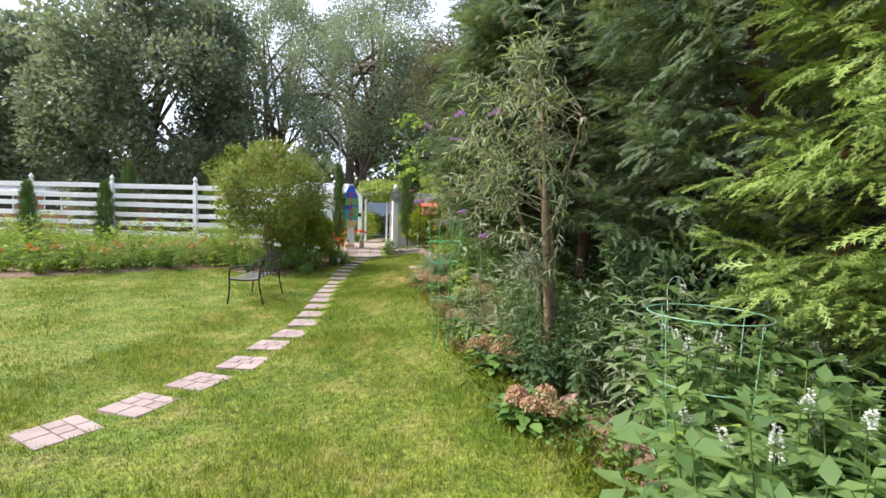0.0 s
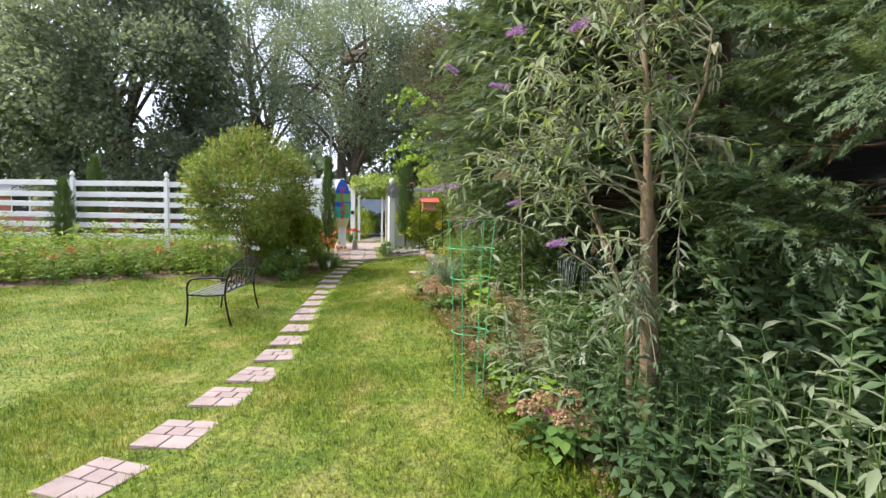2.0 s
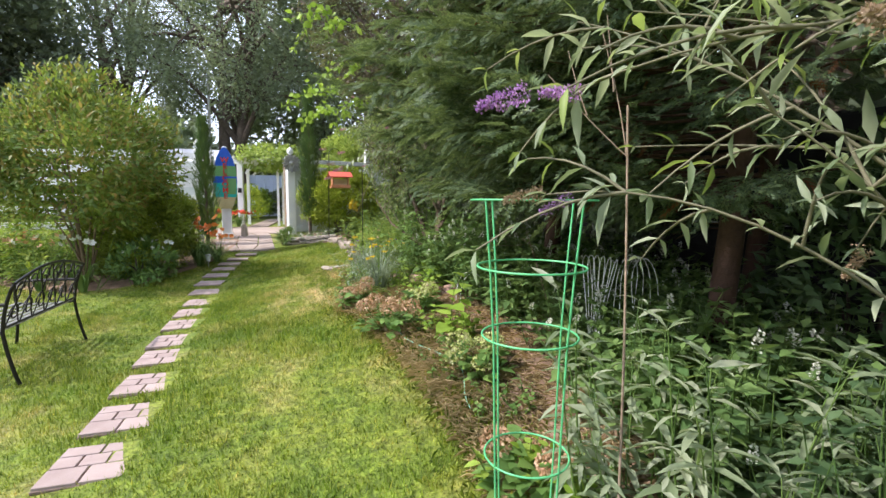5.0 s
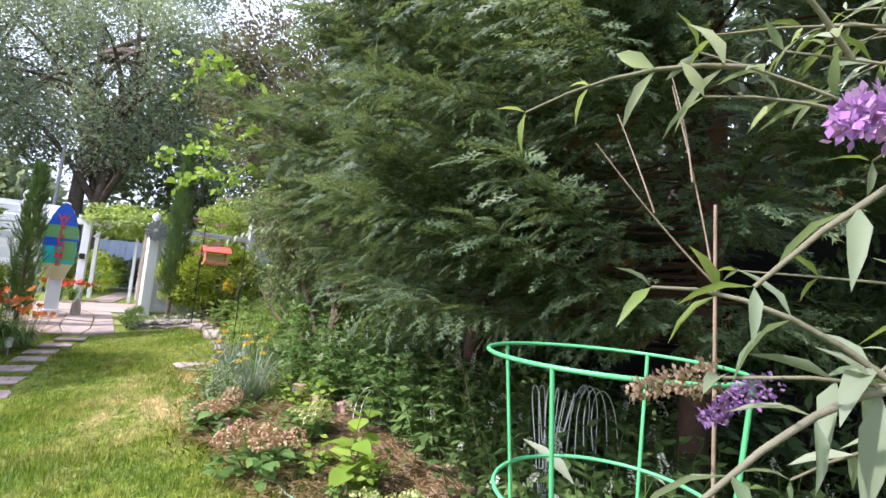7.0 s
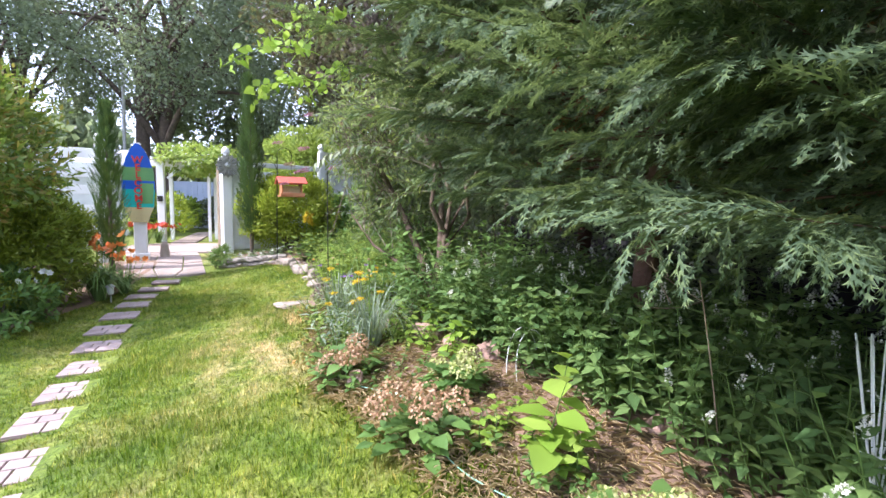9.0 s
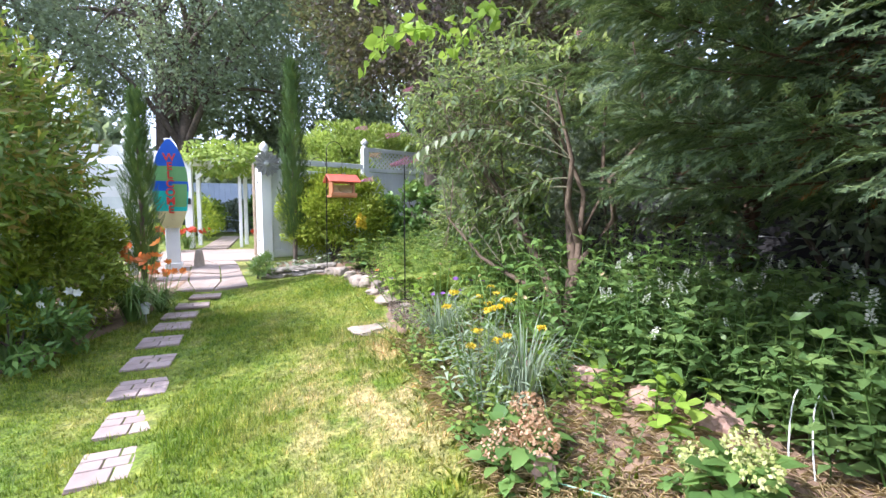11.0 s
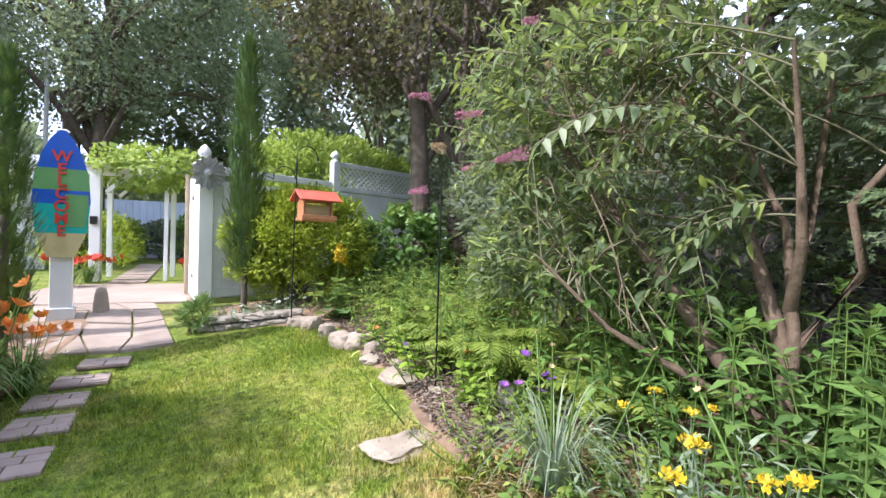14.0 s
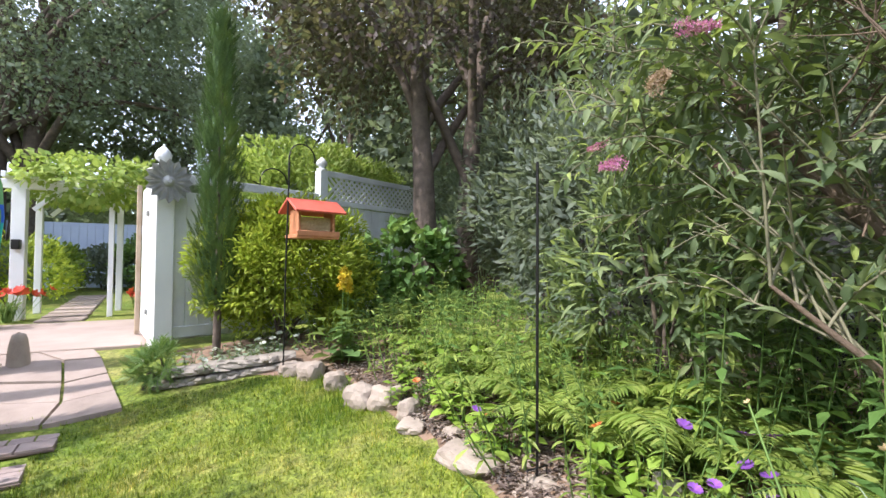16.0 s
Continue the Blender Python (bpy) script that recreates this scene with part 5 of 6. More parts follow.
# ---- background trees ----
def tree(name, x, y, h, centre, radii, n, size, seed, mat, label, trunks=1, r0=0.25, clusters=90, spread=0.22, low=-0.6, fork=0.35, tmpl=CHIP_WIDE):
    r = np.random.default_rng(seed)
    t = thing(name, (x, y, gz(x, y)), label, "tree")
    lines = []
    c = np.asarray(centre)
    d = unit(r.normal(size=(clusters * 3, 3)))
    d = d[d[:, 2] > low][:clusters]
    cl = d * r.uniform(0.45, 1.0, (len(d), 1)) ** 0.6
    for k in range(trunks):
        off = np.array([(k - (trunks - 1) / 2) * 0.7, 0, 0])
        top = c + np.array([off[0] * 3, 0, radii[2] * 0.4])
        tl = bezier(off, (off[0] * 0.6, 0, h * fork), top, 10)
        lines.append(("trunk", (tl, np.linspace(r0, r0 * 0.2, 10))))
        for j in range(16 if n > 5000 else 6):
            q = c + cl[r.integers(len(cl))] * np.asarray(radii)
            s = tl[r.integers(3, 9)]
            lines.append(("limb", (bezier(s, (s + q) / 2 + np.array([0, 0, 0.12 * h]), q, 8), np.linspace(r0 * 0.38, r0 * 0.06, 8))))
    for name2, ln in lines:
        part(name2, tubes_mesh(name2, [ln], 7), M_BARK, t, smooth=True)
    w = r.integers(0, len(cl), n)
    p = cl[w] + unit(r.normal(size=(n, 3))) * spread * r.uniform(0.15, 1, (n, 1)) ** 0.6
    N = unit(p - 0.6 * cl[w])
    part("crown", scatter("crown", tmpl, c + p * np.asarray(radii), unit(N + rand_dirs(n)), rand_dirs(n, 0.8), r.uniform(size * 0.6, size * 1.3, n)), mat, t)


tree("dark_maple", -17.0, 24, 10, (0, 0, 7.0), (6.0, 3.5, 7.0), 60000, 0.24, 81, L_TREEDARK, "broad dense dark green tree behind the fence", 2, 0.35, 130, 0.24, -0.9)
tree("dark_maple", -27.0, 27, 11, (0, 0, 6.5), (6, 4, 6), 16000, 0.45, 82, L_TREEDARK, "large dark tree beyond the fence", 1, 0.35, 110, 0.25, -0.8)
tree("open_tree", -12.6, 30, 13, (0.5, 0, 9.6), (4.8, 3.5, 6.6), 30000, 0.16, 83, L_TREE, "tall open-crowned tree with two dark leaning trunks", 2, 0.3, 120, 0.17, -0.7)
tree("shade_tree", -6.4, 27.5, 13, (0.8, 0, 8.6), (5.4, 4, 6.4), 60000, 0.14, 84, L_TREE, "large spreading shade tree beyond the gate", 2, 0.38, 130, 0.2, -0.6)
tree("small_tree", 4.6, 30, 12, (0, 0, 7.0), (4.4, 4, 6.6), 16000, 0.28, 89, L_TREE, "tall hazy green tree beyond the fence", 1, 0.25, 110, 0.22, -0.8)
tree("plum_tree", 1.4, 15.3, 8, (0.4, 0.6, 5.1), (3.0, 2.4, 2.9), 38000, 0.1, 85, L_PLUM, "dark purple-leaved plum tree beside the lattice fence", 2, 0.2, 110, 0.24, -0.75)
tree("shade_tree", 7.5, 23, 11, (0, 0, 6.0), (5, 4, 5.5), 16000, 0.35, 86, L_TREEDARK, "dark leafy tree beyond the fence", 1, 0.35, 100, 0.25, -0.9)
tree("small_tree", -2.4, 32, 11, (0, 0, 6.6), (5.0, 4, 5.6), 18000, 0.28, 87, L_TREE, "tall grey-green tree in the far garden", 1, 0.25, 120, 0.22, -0.8)
tree("small_tree", -9.8, 21.5, 4, (0, 0, 2.6), (2.3, 1.6, 1.5), 6500, 0.17, 88, L_MYRTLE, "reddish-green small tree behind the fence", 3, 0.1, 70, 0.22, -0.8)
# Row of crowns added only to close bright sky gaps in the hedge.
for i, (x, y) in enumerate([(7.5, 1.5), (7.0, 5.5), (6.8, 9.5), (6.6, 13.5), (8, -3)]):
    tree("hedge_tree", x, y, 8, (0, 0, 4.6), (3.0, 2.8, 4.6), 7000, 0.3, 700 + i, L_TREEDARK, "added dark leafy tree blocking the sky behind the hedge", 1, 0.25, 80, 0.26, -0.95)
for i in range(16):
    a = -1.15 + i * 0.155
    x, y = 46 * math.sin(a), 46 * math.cos(a) + 4
    tree("far_tree", x, y, 9, (0, 0, 2.6 + 0.8 * (i * 7 % 3) + 3 * (i > 8)), (4.6, 3.5, 2.4 + (i * 5 % 3) + 3 * (i > 8)), 2600, 0.85, 100 + i, L_TREE if i % 2 else L_TREEDARK, "distant leafy tree closing the horizon", 1, 0.3, 70, 0.26, -0.9)
for i in range(9):
    a = 1.6 + i * 0.36
    tree("far_tree", 38 * math.sin(a), 38 * math.cos(a), 9, (0, 0, 5), (5.5, 4, 5), 1800, 0.9, 130 + i, L_TREEDARK, "distant leafy tree closing the horizon", 1, 0.3, 50, 0.3, -0.9)


# ---- plants of the beds ----
def leafy_clump(name, stems, h, leaf, tmpl, mat, seed, flower=None, spread=0.14, per=18, fl_mat=None, label="", category="plant", droop=-0.15):
    """A clump of upright leafy stems; flower: 'spike', 'disc' or none."""
    r = np.random.default_rng(seed)
    t = thing(name, (0, 0, -50), label, category)
    lines, P, D, N, S, FP, FD = [], [], [], [], [], [], []
    for _ in range(stems):
        b = np.array([*r.normal(0, spread, 2), 0])
        hh = h * r.uniform(0.7, 1.15)
        tip = b * 1.7 + np.array([*r.normal(0, 0.05, 2), hh])
        ln = bezier(b, (b + tip) / 2 + np.array([*r.normal(0, 0.03, 2), 0]), tip, 7)
        lines.append((ln, np.linspace(0.005, 0.002, 7)))
        for k in range(per):
            u = 0.18 + 0.82 * k / per
            q = ln[min(6, int(u * 6.99))]
            a = k * 2.4 + r.uniform(-0.3, 0.3)
            P.append(q)
            D.append(np.array([math.cos(a), math.sin(a), r.uniform(droop - 0.2, droop + 0.45) + 0.6 * (u > 0.85)]))
            N.append(np.array([0, 0, 1.0]) + r.normal(0, 0.2, 3))
            S.append(leaf * r.uniform(0.7, 1.2) * (1.1 - 0.36 * u))
        if flower and r.uniform() < (0.1 if flower == "spike" else 0.5):
            FP.append(tip)
            FD.append(unit(np.array([*r.normal(0, 0.25, 2), 1.0])))
    tagged(part("stem_stuff", tubes_mesh("stems", lines, 4), L_STRAP, t), kind="stuff")
    part("leaves", scatter("leaves", tmpl, np.array(P), np.array(D), np.array(N), np.array(S)), mat, t)
    for q, d in zip(FP, FD):
        if flower == "spike":
            pp, dd = panicle(0.08, 0.014, 60, seed)
            x = unit(np.cross(d, [1.0, 0.2, 0.1]))
            R = np.stack([x, d, np.cross(x, d)])
            me = scatter("flower", PETAL, pp @ R + q, dd @ R, rand_dirs(60), 0.012)
        else:
            n = 14
            a = np.linspace(0, 2 * np.pi, n, endpoint=False)
            x = unit(np.cross(d, [1.0, 0.2, 0.1]))
            z = np.cross(x, d)
            dd = np.cos(a)[:, None] * x + np.sin(a)[:, None] * z + 0.25 * d
            me = scatter("flower", PETAL, np.repeat(q[None], n, 0), dd, np.repeat(d[None], n, 0), 0.035 if flower == "disc" else 0.09)
        part("flower", me, fl_mat, t)
    return t


def plant(protos, spots, group=""):
    """Copies of the prototypes on the ground; the prototypes themselves take the first places."""
    for i, (x, y) in enumerate(spots):
        p = protos[i % len(protos)]
        m = pose(x, y, gz(x, y) + 0.01, 0, 0, float(rng.uniform(0, 360)))
        s = float(rng.uniform(0.8, 1.2))
        if i < len(protos):
            p.matrix_basis = m
            ob = p
        else:
            ob = copy_thing(p, m)
        ob.scale = (s, s, s)
        if group:
            ob["group"] = group
    for p in protos[len(spots):]:
        for o in (*p.children_recursive, p):
            bpy.data.objects.remove(o)


def spots(n, x0, x1, y0, y1, seed, ok=None, gap=0.16):
    r = np.random.default_rng(seed)
    out = []
    for _ in range(n * 40):
        q = (r.uniform(x0, x1), r.uniform(y0, y1))
        if (ok is None or ok(*q)) and all((q[0] - a) ** 2 + (q[1] - b) ** 2 > gap ** 2 for a, b in out):
            out.append(q)
        if len(out) == n:
            break
    return out


def inside(margin):
    return lambda x, y: x > bed_edge(y) + margin and (x - 1.25) ** 2 + (y - 4.05) ** 2 > 0.04


DARKP = "tall leafy perennial round the shrub base, green darkened for shade"
plant([leafy_clump("tall_perennial", 11, 0.66, 0.085, LEAF_FULL, L_SHADE_DARK, 205 + i, "spike", 0.09, 22, F_WHITE, DARKP) for i in range(2)], [(1.3, 3.8), (1.13, 3.7), (1.07, 3.92), (1.45, 3.75), (1.3, 4.6), (1.5, 4.5), (1.35, 5.0), (1.5, 4.1), (1.45, 3.45), (1.1, 4.25)], "tall perennials round the shrub")
plant([leafy_clump("silver_shrublet", 9, 0.75, 0.16, LEAF_NARROW, L_BUD, 216 + i, None, 0.16, 14, None, "pale grey-green leafy shrublet in the sun") for i in range(2)], [(1.6, 3.3), (1.85, 3.2), (2.05, 2.95), (1.72, 3.0), (1.95, 3.4), (1.55, 3.62), (0.75, 4.95), (0.85, 5.15), (0.85, 4.62), (1.0, 4.8), (1.05, 4.45)], "pale shrublets in the bed")
LOOSE = "green leafy loosestrife with small white drooping flower spikes"
plant([leafy_clump("loosestrife", 15, 0.52, 0.1, LEAF_FULL, L_BANK, 200 + i, "spike", 0.14, 22, F_WHITE, LOOSE) for i in range(3)], spots(125, 0.2, 2.5, 5.3, 9.6, 201, lambda x, y: x > float(np.interp(y, [5.3, 6.9, 7.5, 8.2, 8.8, 9.5], [1.2, 1.3, 1.15, 0.8, 0.6, 0.55])), 0.15), "loosestrife in the bank")
plant([leafy_clump("loosestrife", 14, 0.72, 0.12, LEAF_FULL, L_BANK, 210 + i, "spike", 0.14, 26, F_WHITE, LOOSE) for i in range(3)], spots(34, 1.4, 3.0, 0.7, 2.6, 211, lambda x, y: x > 1.1 + 0.25 * y, 0.19), "loosestrife by the wire hoops")
plant([leafy_clump("shade_perennial", 10, 0.45, 0.11, LEAF_FULL, L_SHADE_DARK, 220 + i, None, 0.13, 14, None, "leafy perennial in green darkened to show cedar shade") for i in range(2)], spots(34, 1.2, 2.6, 3.2, 5.4, 221, inside(0.4), 0.2), "shade perennials under the cedars")
plant([leafy_clump("low_weed", 6, 0.12, 0.05, LEAF_BROAD, L_PERENN, 230 + i, None, 0.08, 8, None, "low green weed at the bed edge") for i in range(3)], spots(50, -0.5, 1.6, 1.5, 10.4, 231, lambda x, y: 0.03 < x - bed_edge(y) < 0.5, 0.12), "weeds along the bed edge")
plant([leafy_clump("low_weed", 7, 0.15, 0.06, LEAF_BROAD if i else LEAF_NARROW, L_FERN, 235 + i, None, 0.09, 9, None, "low pale green weed at the bed edge") for i in range(2)], spots(42, -0.9, 0.4, 8.8, 10.9, 236, lambda x, y: 0.0 < x - bed_edge(y) < 0.7, 0.11), "pale weeds at the bed corner")
plant([leafy_clump("lime_perennial", 6, 0.24, 0.09, LEAF_BROAD, L_LIME, 240 + i, None, 0.08, 9, None, "low lime-green leafy perennial") for i in range(2)], [(0.62, 4.9), (0.55, 5.15), (0.75, 4.7), (0.45, 5.35), (0.35, 7.35), (0.6, 7.1), (0.3, 8.75), (0.45, 8.5), (0.25, 9.0), (0.5, 9.2)] + spots(20, -0.4, 0.6, 10.8, 13.6, 241, inside(0.1), 0.22), "lime perennials")
plant([leafy_clump("sunflower_seedling", 2, 0.62, 0.19, LEAF_BROAD, L_LIME, 250, None, 0.05, 7, None, "young lime-green sunflower plant with broad leaves")], [(1.36, 1.95), (1.5, 2.12), (0.41, 7.09)], "young sunflowers")
plant([leafy_clump("shade_shrublet", 8, 0.75, 0.12, LEAF_MID, L_PERENN, 260 + i, None, 0.16, 18, None, "leafy green perennial under the shrub") for i in range(2)], spots(26, 0.3, 1.8, 9.0, 11.2, 261, inside(0.5), 0.24), "leafy perennials under the butterfly bush")
plant([leafy_clump("bank_perennial", 8, 0.5, 0.085, LEAF_NARROW if i else LEAF_MID, L_FERN if i else L_PERENN, 270 + i, None, 0.16, 16, None, "bright green perennial in the fence bed") for i in range(3)], spots(64, -0.5, 1.6, 10.9, 15.2, 271, inside(0.3), 0.22), "perennials in the fence bed")
plant([leafy_clump("orange_calendula", 5, 0.26, 0.06, LEAF_NARROW, L_PERENN, 280, "disc", 0.07, 10, F_ORANGE, "small green plant with orange daisy flowers")], [(-0.15, 11.6), (-0.05, 12.2), (0.0, 11.4), (-0.2, 12.6)], "orange flowers")
plant([leafy_clump("purple_petunia", 6, 0.24, 0.06, LEAF_MID, L_PERENN, 285, "disc", 0.07, 10, F_VIOLET, "low green plant with violet flowers")], [(0.05, 10.72), (0.1, 10.55), (-0.25, 11.75), (0.2, 10.85)], "violet flowers")


def yellow_spire(x, y, h, seed):
    """A broad-leaved plant with one tall spire of yellow flowers."""
    t = leafy_clump("yellow_spire", 4, 0.42, 0.2, LEAF_BROAD, L_BANK, seed, None, 0.07, 8, None, "broad-leaved plant with a tall spire of yellow flowers")
    part("stalk", tubes_mesh("stalk", [([(0, 0, 0), (0.01, 0, h)], 0.004)], 5), L_STRAP, t)
    for k in range(9):
        g = np.random.default_rng(seed + k)
        n = 26
        q = np.array([g.normal(0, 0.025), g.normal(0, 0.025), h - 0.02 * k])
        part("flower", scatter("flower", PETAL, q + g.normal(0, 0.012, (n, 3)), rand_dirs(n), rand_dirs(n), 0.034), F_YELLOW, t)
    t["group"] = "yellow spires"
    t.matrix_basis = pose(x, y, gz(x, y) + 0.01)


yellow_spire(-0.47, 13.9, 0.88, 288)
yellow_spire(-0.39, 14.0, 0.82, 289)



def yarrow_clump(seed):
    t = leafy_clump("yarrow", 12, 0.4, 0.09, LEAF_NARROW, L_GREY, seed, None, 0.13, 12, None, "grey-green feathery yarrow with flat yellow flower heads", "plant", 0.3)
    g = np.random.default_rng(seed)
    for i in range(5):
        a = np.array([*g.normal(0, 0.12, 2), 0])
        q = a * 1.9 + np.array([0, 0, g.uniform(0.36, 0.52)])
        part("stalk", tubes_mesh("stalk", [([a, q], 0.003)], 4), L_GREY, t)
        n = 50
        pp = np.clip(g.normal(0, 0.015, (n, 3)), -0.024, 0.024) * np.array([1, 1, 0.15]) + q
        part("flower_head", scatter("flower_head", PETAL, pp, rand_dirs(n, 0.8), np.tile([0, 0, 1.0], (n, 1)) + 0.1, 0.018), F_YELLOW, t)
    return t


plant([yarrow_clump(300), yarrow_clump(301)], [(-0.12, 9.35), (0.05, 9.7), (-0.22, 9.05)], "yarrow at the bed edge")


def fern(seed, mat):
    r = np.random.default_rng(seed)
    t = thing("fern", (0, 0, -50), "light green fern with arching fronds", "fern")
    P, D, N, S, lines = [], [], [], [], []
    for k in range(9):
        a = k * 2 * math.pi / 9 + r.uniform(-0.3, 0.3)
        L = r.uniform(0.3, 0.58)
        o = np.array([math.cos(a), math.sin(a), 0])
        ln = bezier((0, 0, 0), o * L * 0.35 + np.array([0, 0, L * 0.8]), o * L * 0.95 + np.array([0, 0, L * 0.45]), 16)
        lines.append((ln, np.linspace(0.004, 0.0015, 16)))
        sd = np.array([-o[1], o[0], 0])
        for i in range(2, 36):
            u = i / 36
            j = min(14, int(u * 15))
            p = ln[j] + (ln[j + 1] - ln[j]) * (u * 15 - j)
            tg = unit(ln[j + 1] - ln[j])
            for s in (-1, 1):
                P.append(p), D.append(sd * s + 0.35 * tg + r.normal(0, 0.12, 3)), N.append(np.cross(sd, tg) * -1 + np.array([0, 0, 0.3]))
                S.append(0.13 * L / 0.6 * math.sin(math.pi * min(1, u * 0.9 + 0.12)) ** 0.7 + 0.01)
    tagged(part("stalk_stuff", tubes_mesh("stalks", lines, 4), L_STRAP, t), kind="stuff")
    part("fronds", scatter("fronds", LEAF_NARROW, np.array(P), np.array(D), np.array(N), np.array(S)), mat, t)
    return t


plant([fern(310, L_FERN), fern(311, L_FERN), fern(312, L_FERN)], [(0.12, 11.35), (0.3, 11.0), (0.35, 11.6), (0.5, 10.6), (0.2, 12.6), (0.5, 13.1), (0.4, 14.2), (0.9, 12.6), (0.35, 10.35), (0.05, 11.75), (0.15, 12.1), (0.6, 11.3), (0.55, 12.2), (0.1, 13.3), (0.25, 11.15), (0.45, 11.45), (0.7, 10.9), (0.75, 11.7), (0.35, 12.35), (0.0, 12.45)], "ferns in the bed")


def strap_clump(name, n, L, w, mat, seed, label, flower=None, fh=0.6, heads=7, category="plant", bloom=0.085):
    """Arching strap leaves, with lily flowers on stalks."""
    r = np.random.default_rng(seed)
    t = thing(name, (0, 0, -50), label, category)
    V, F = [], []
    for _ in range(n):
        a = r.uniform(0, 2 * math.pi)
        o = np.array([math.cos(a), math.sin(a), 0])
        l = L * r.uniform(0.6, 1.15)
        ln = bezier(o * 0.04, o * l * r.uniform(0.05, 0.35) + np.array([0, 0, l * 0.85]), o * l * r.uniform(0.45, 0.85) + np.array([0, 0, l * r.uniform(0.1, 0.55)]), 8)
        sd = np.array([-o[1], o[0], 0]) * w
        k = len(V)
        for i, p in enumerate(ln):
            s = sd * (1 - (i / 7) ** 2) + sd * 0.05
            V.extend([p - s, p + s])
        F.extend([(k + 2 * i, k + 2 * i + 1, k + 2 * i + 3, k + 2 * i + 2) for i in range(7)])
    part("leaves", np_mesh("leaves", np.array(V), [F]), mat, t)
    for _ in range(heads if flower else 0):
        a = np.array([*r.normal(0, 0.06, 2), 0])
        q = a * 3 + np.array([*r.normal(0, 0.05, 2), fh * r.uniform(0.8, 1.1)])
        part("stalk", tubes_mesh("stalk", [(bezier(a, (a + q) / 2, q, 5), 0.004)], 5), L_STRAP, t)
        d = unit(np.array([*r.normal(0, 0.8, 2), 0.8]))
        x = unit(np.cross(d, [0.3, 0.2, 1.0]))
        z = np.cross(x, d)
        b = np.arange(6) * math.pi / 3
        dd = np.cos(b)[:, None] * x + np.sin(b)[:, None] * z + 0.55 * d
        part("flower", scatter("flower", PETAL, np.repeat(q[None], 6, 0), dd, np.repeat(d[None], 6, 0), bloom * r.uniform(0.8, 1.2)), flower, t)
    return t


plant([strap_clump("daylily", 150, 0.62, 0.011, L_STRAP, 320, "daylily clump with orange-red flowers beside the patio", F_ORANGE, 0.75, 12)], [(-3.1, 13.2), (-3.3, 12.85), (-3.45, 13.3)], "orange daylilies by the gate")
shrub("border_shrub", -3.75, 11.55, (0, 0, 0.3), (0.45, 0.45, 0.35), 900, L_PERENN, LEAF_MID, 0.1, 30, 58, "low dark green leafy shrub at the border edge", "shrub", 5)
plant([strap_clump("white_lily", 46, 0.6, 0.012, L_STRAP, 321, "strap-leaved lily clump with pale cream flowers", F_WHITE, 0.75, 7, bloom=0.05)], [(-3.75, 11.35), (-4.3, 10.95), (-4.9, 11.05), (-3.6, 11.9)], "cream lilies at the border edge")
plant([strap_clump("border_daylily", 40, 0.5, 0.014, L_BED, 322 + i, "yellow-green daylily clump with peach flowers in the border", F_ORANGE if i % 2 else F_PEACH, 0.62, 3) for i in range(2)], spots(40, -13.0, -5.0, 9.8, 13.6, 323, lambda x, y: 0.25 < y - left_edge(x) < 1.3, 0.4), "daylilies in the border")
plant([leafy_clump("border_perennial", 11, (0.95, 0.6, 0.8, 0.5)[i], (0.18, 0.14, 0.16, 0.12)[i], CHIP, (L_BED, L_PERENN, L_BED, L_FERN)[i], 330 + i, None, 0.24, 17, None, "bright yellow-green leafy border perennial") for i in range(4)], spots(120, -15.0, -4.4, 9.6, 14.2, 331, lambda x, y: y - left_edge(x) > 0.2, 0.3), "border perennials by the fence")
plant([strap_clump("red_daylily", 40, 0.45, 0.012, L_STRAP, 340, "low clump with red flowers beyond the gate post", F_RED, 0.4, 16)], [(-4.0, 17.6), (-3.9, 18.2), (-2.35, 18.3)], "red flowers beyond the gate")
plant([strap_clump("reed_clump", 110, 0.62, 0.003, L_GREY, 341, "thin blue-green grass clump", L_STRAW, 0.6, 5, bloom=0.02)], [(-0.22, 10.15), (-0.05, 8.95)], "thin grass clumps")
plant([leafy_clump("dusty_groundcover", 8, 0.14, 0.05, LEAF_BROAD, L_GREY, 345, "disc", 0.08, 7, F_WHITE, "low pale groundcover with small white and pink flowers")], spots(14, -1.75, -0.8, 14.4, 14.62, 346, None, 0.13), "pale groundcover behind the low wall")


# ---- hydrangeas ----
def hydrangea(x, y, heads, mat, hr, spread, seed, label, extra=None):
    r = np.random.default_rng(seed)
    t = thing("hydrangea", (x, y, gz(x, y)), label, "hydrangea", "hydrangeas along the bed edge")
    n = 90
    a = r.uniform(0, 2 * np.pi, n)
    P = np.stack([np.cos(a) * r.uniform(0, spread, n), np.sin(a) * r.uniform(0, spread, n), r.uniform(0.03, 0.2, n)], 1)
    D = np.stack([np.cos(a), np.sin(a), r.uniform(-0.2, 0.6, n)], 1)
    part("leaves", scatter("leaves", LEAF_BROAD, P, D, np.tile([0, 0, 1.0], (n, 1)) + 0.3 * rand_dirs(n), r.uniform(0.07, 0.13, n)), L_PERENN, t)
    for i in range(heads):
        a = i * 2.4
        q = np.array([math.cos(a), math.sin(a), 0]) * spread * r.uniform(0.35, 1.0) + np.array([0, 0, r.uniform(0.13, 0.27)])
        p, d = floret_ball(230, hr * r.uniform(0.8, 1.15), seed + i)
        m = extra if extra and i == heads - 1 else mat
        part("flower_head", scatter("flower_head", PETAL, p + q, unit(np.cross(d, rand_dirs(230))) + 0.5 * d, d, 0.021), m, t)
        part("stalk", tubes_mesh("stalk", [([(q[0] * 0.2, q[1] * 0.2, 0), q], 0.005)], 5), L_STRAP, t)


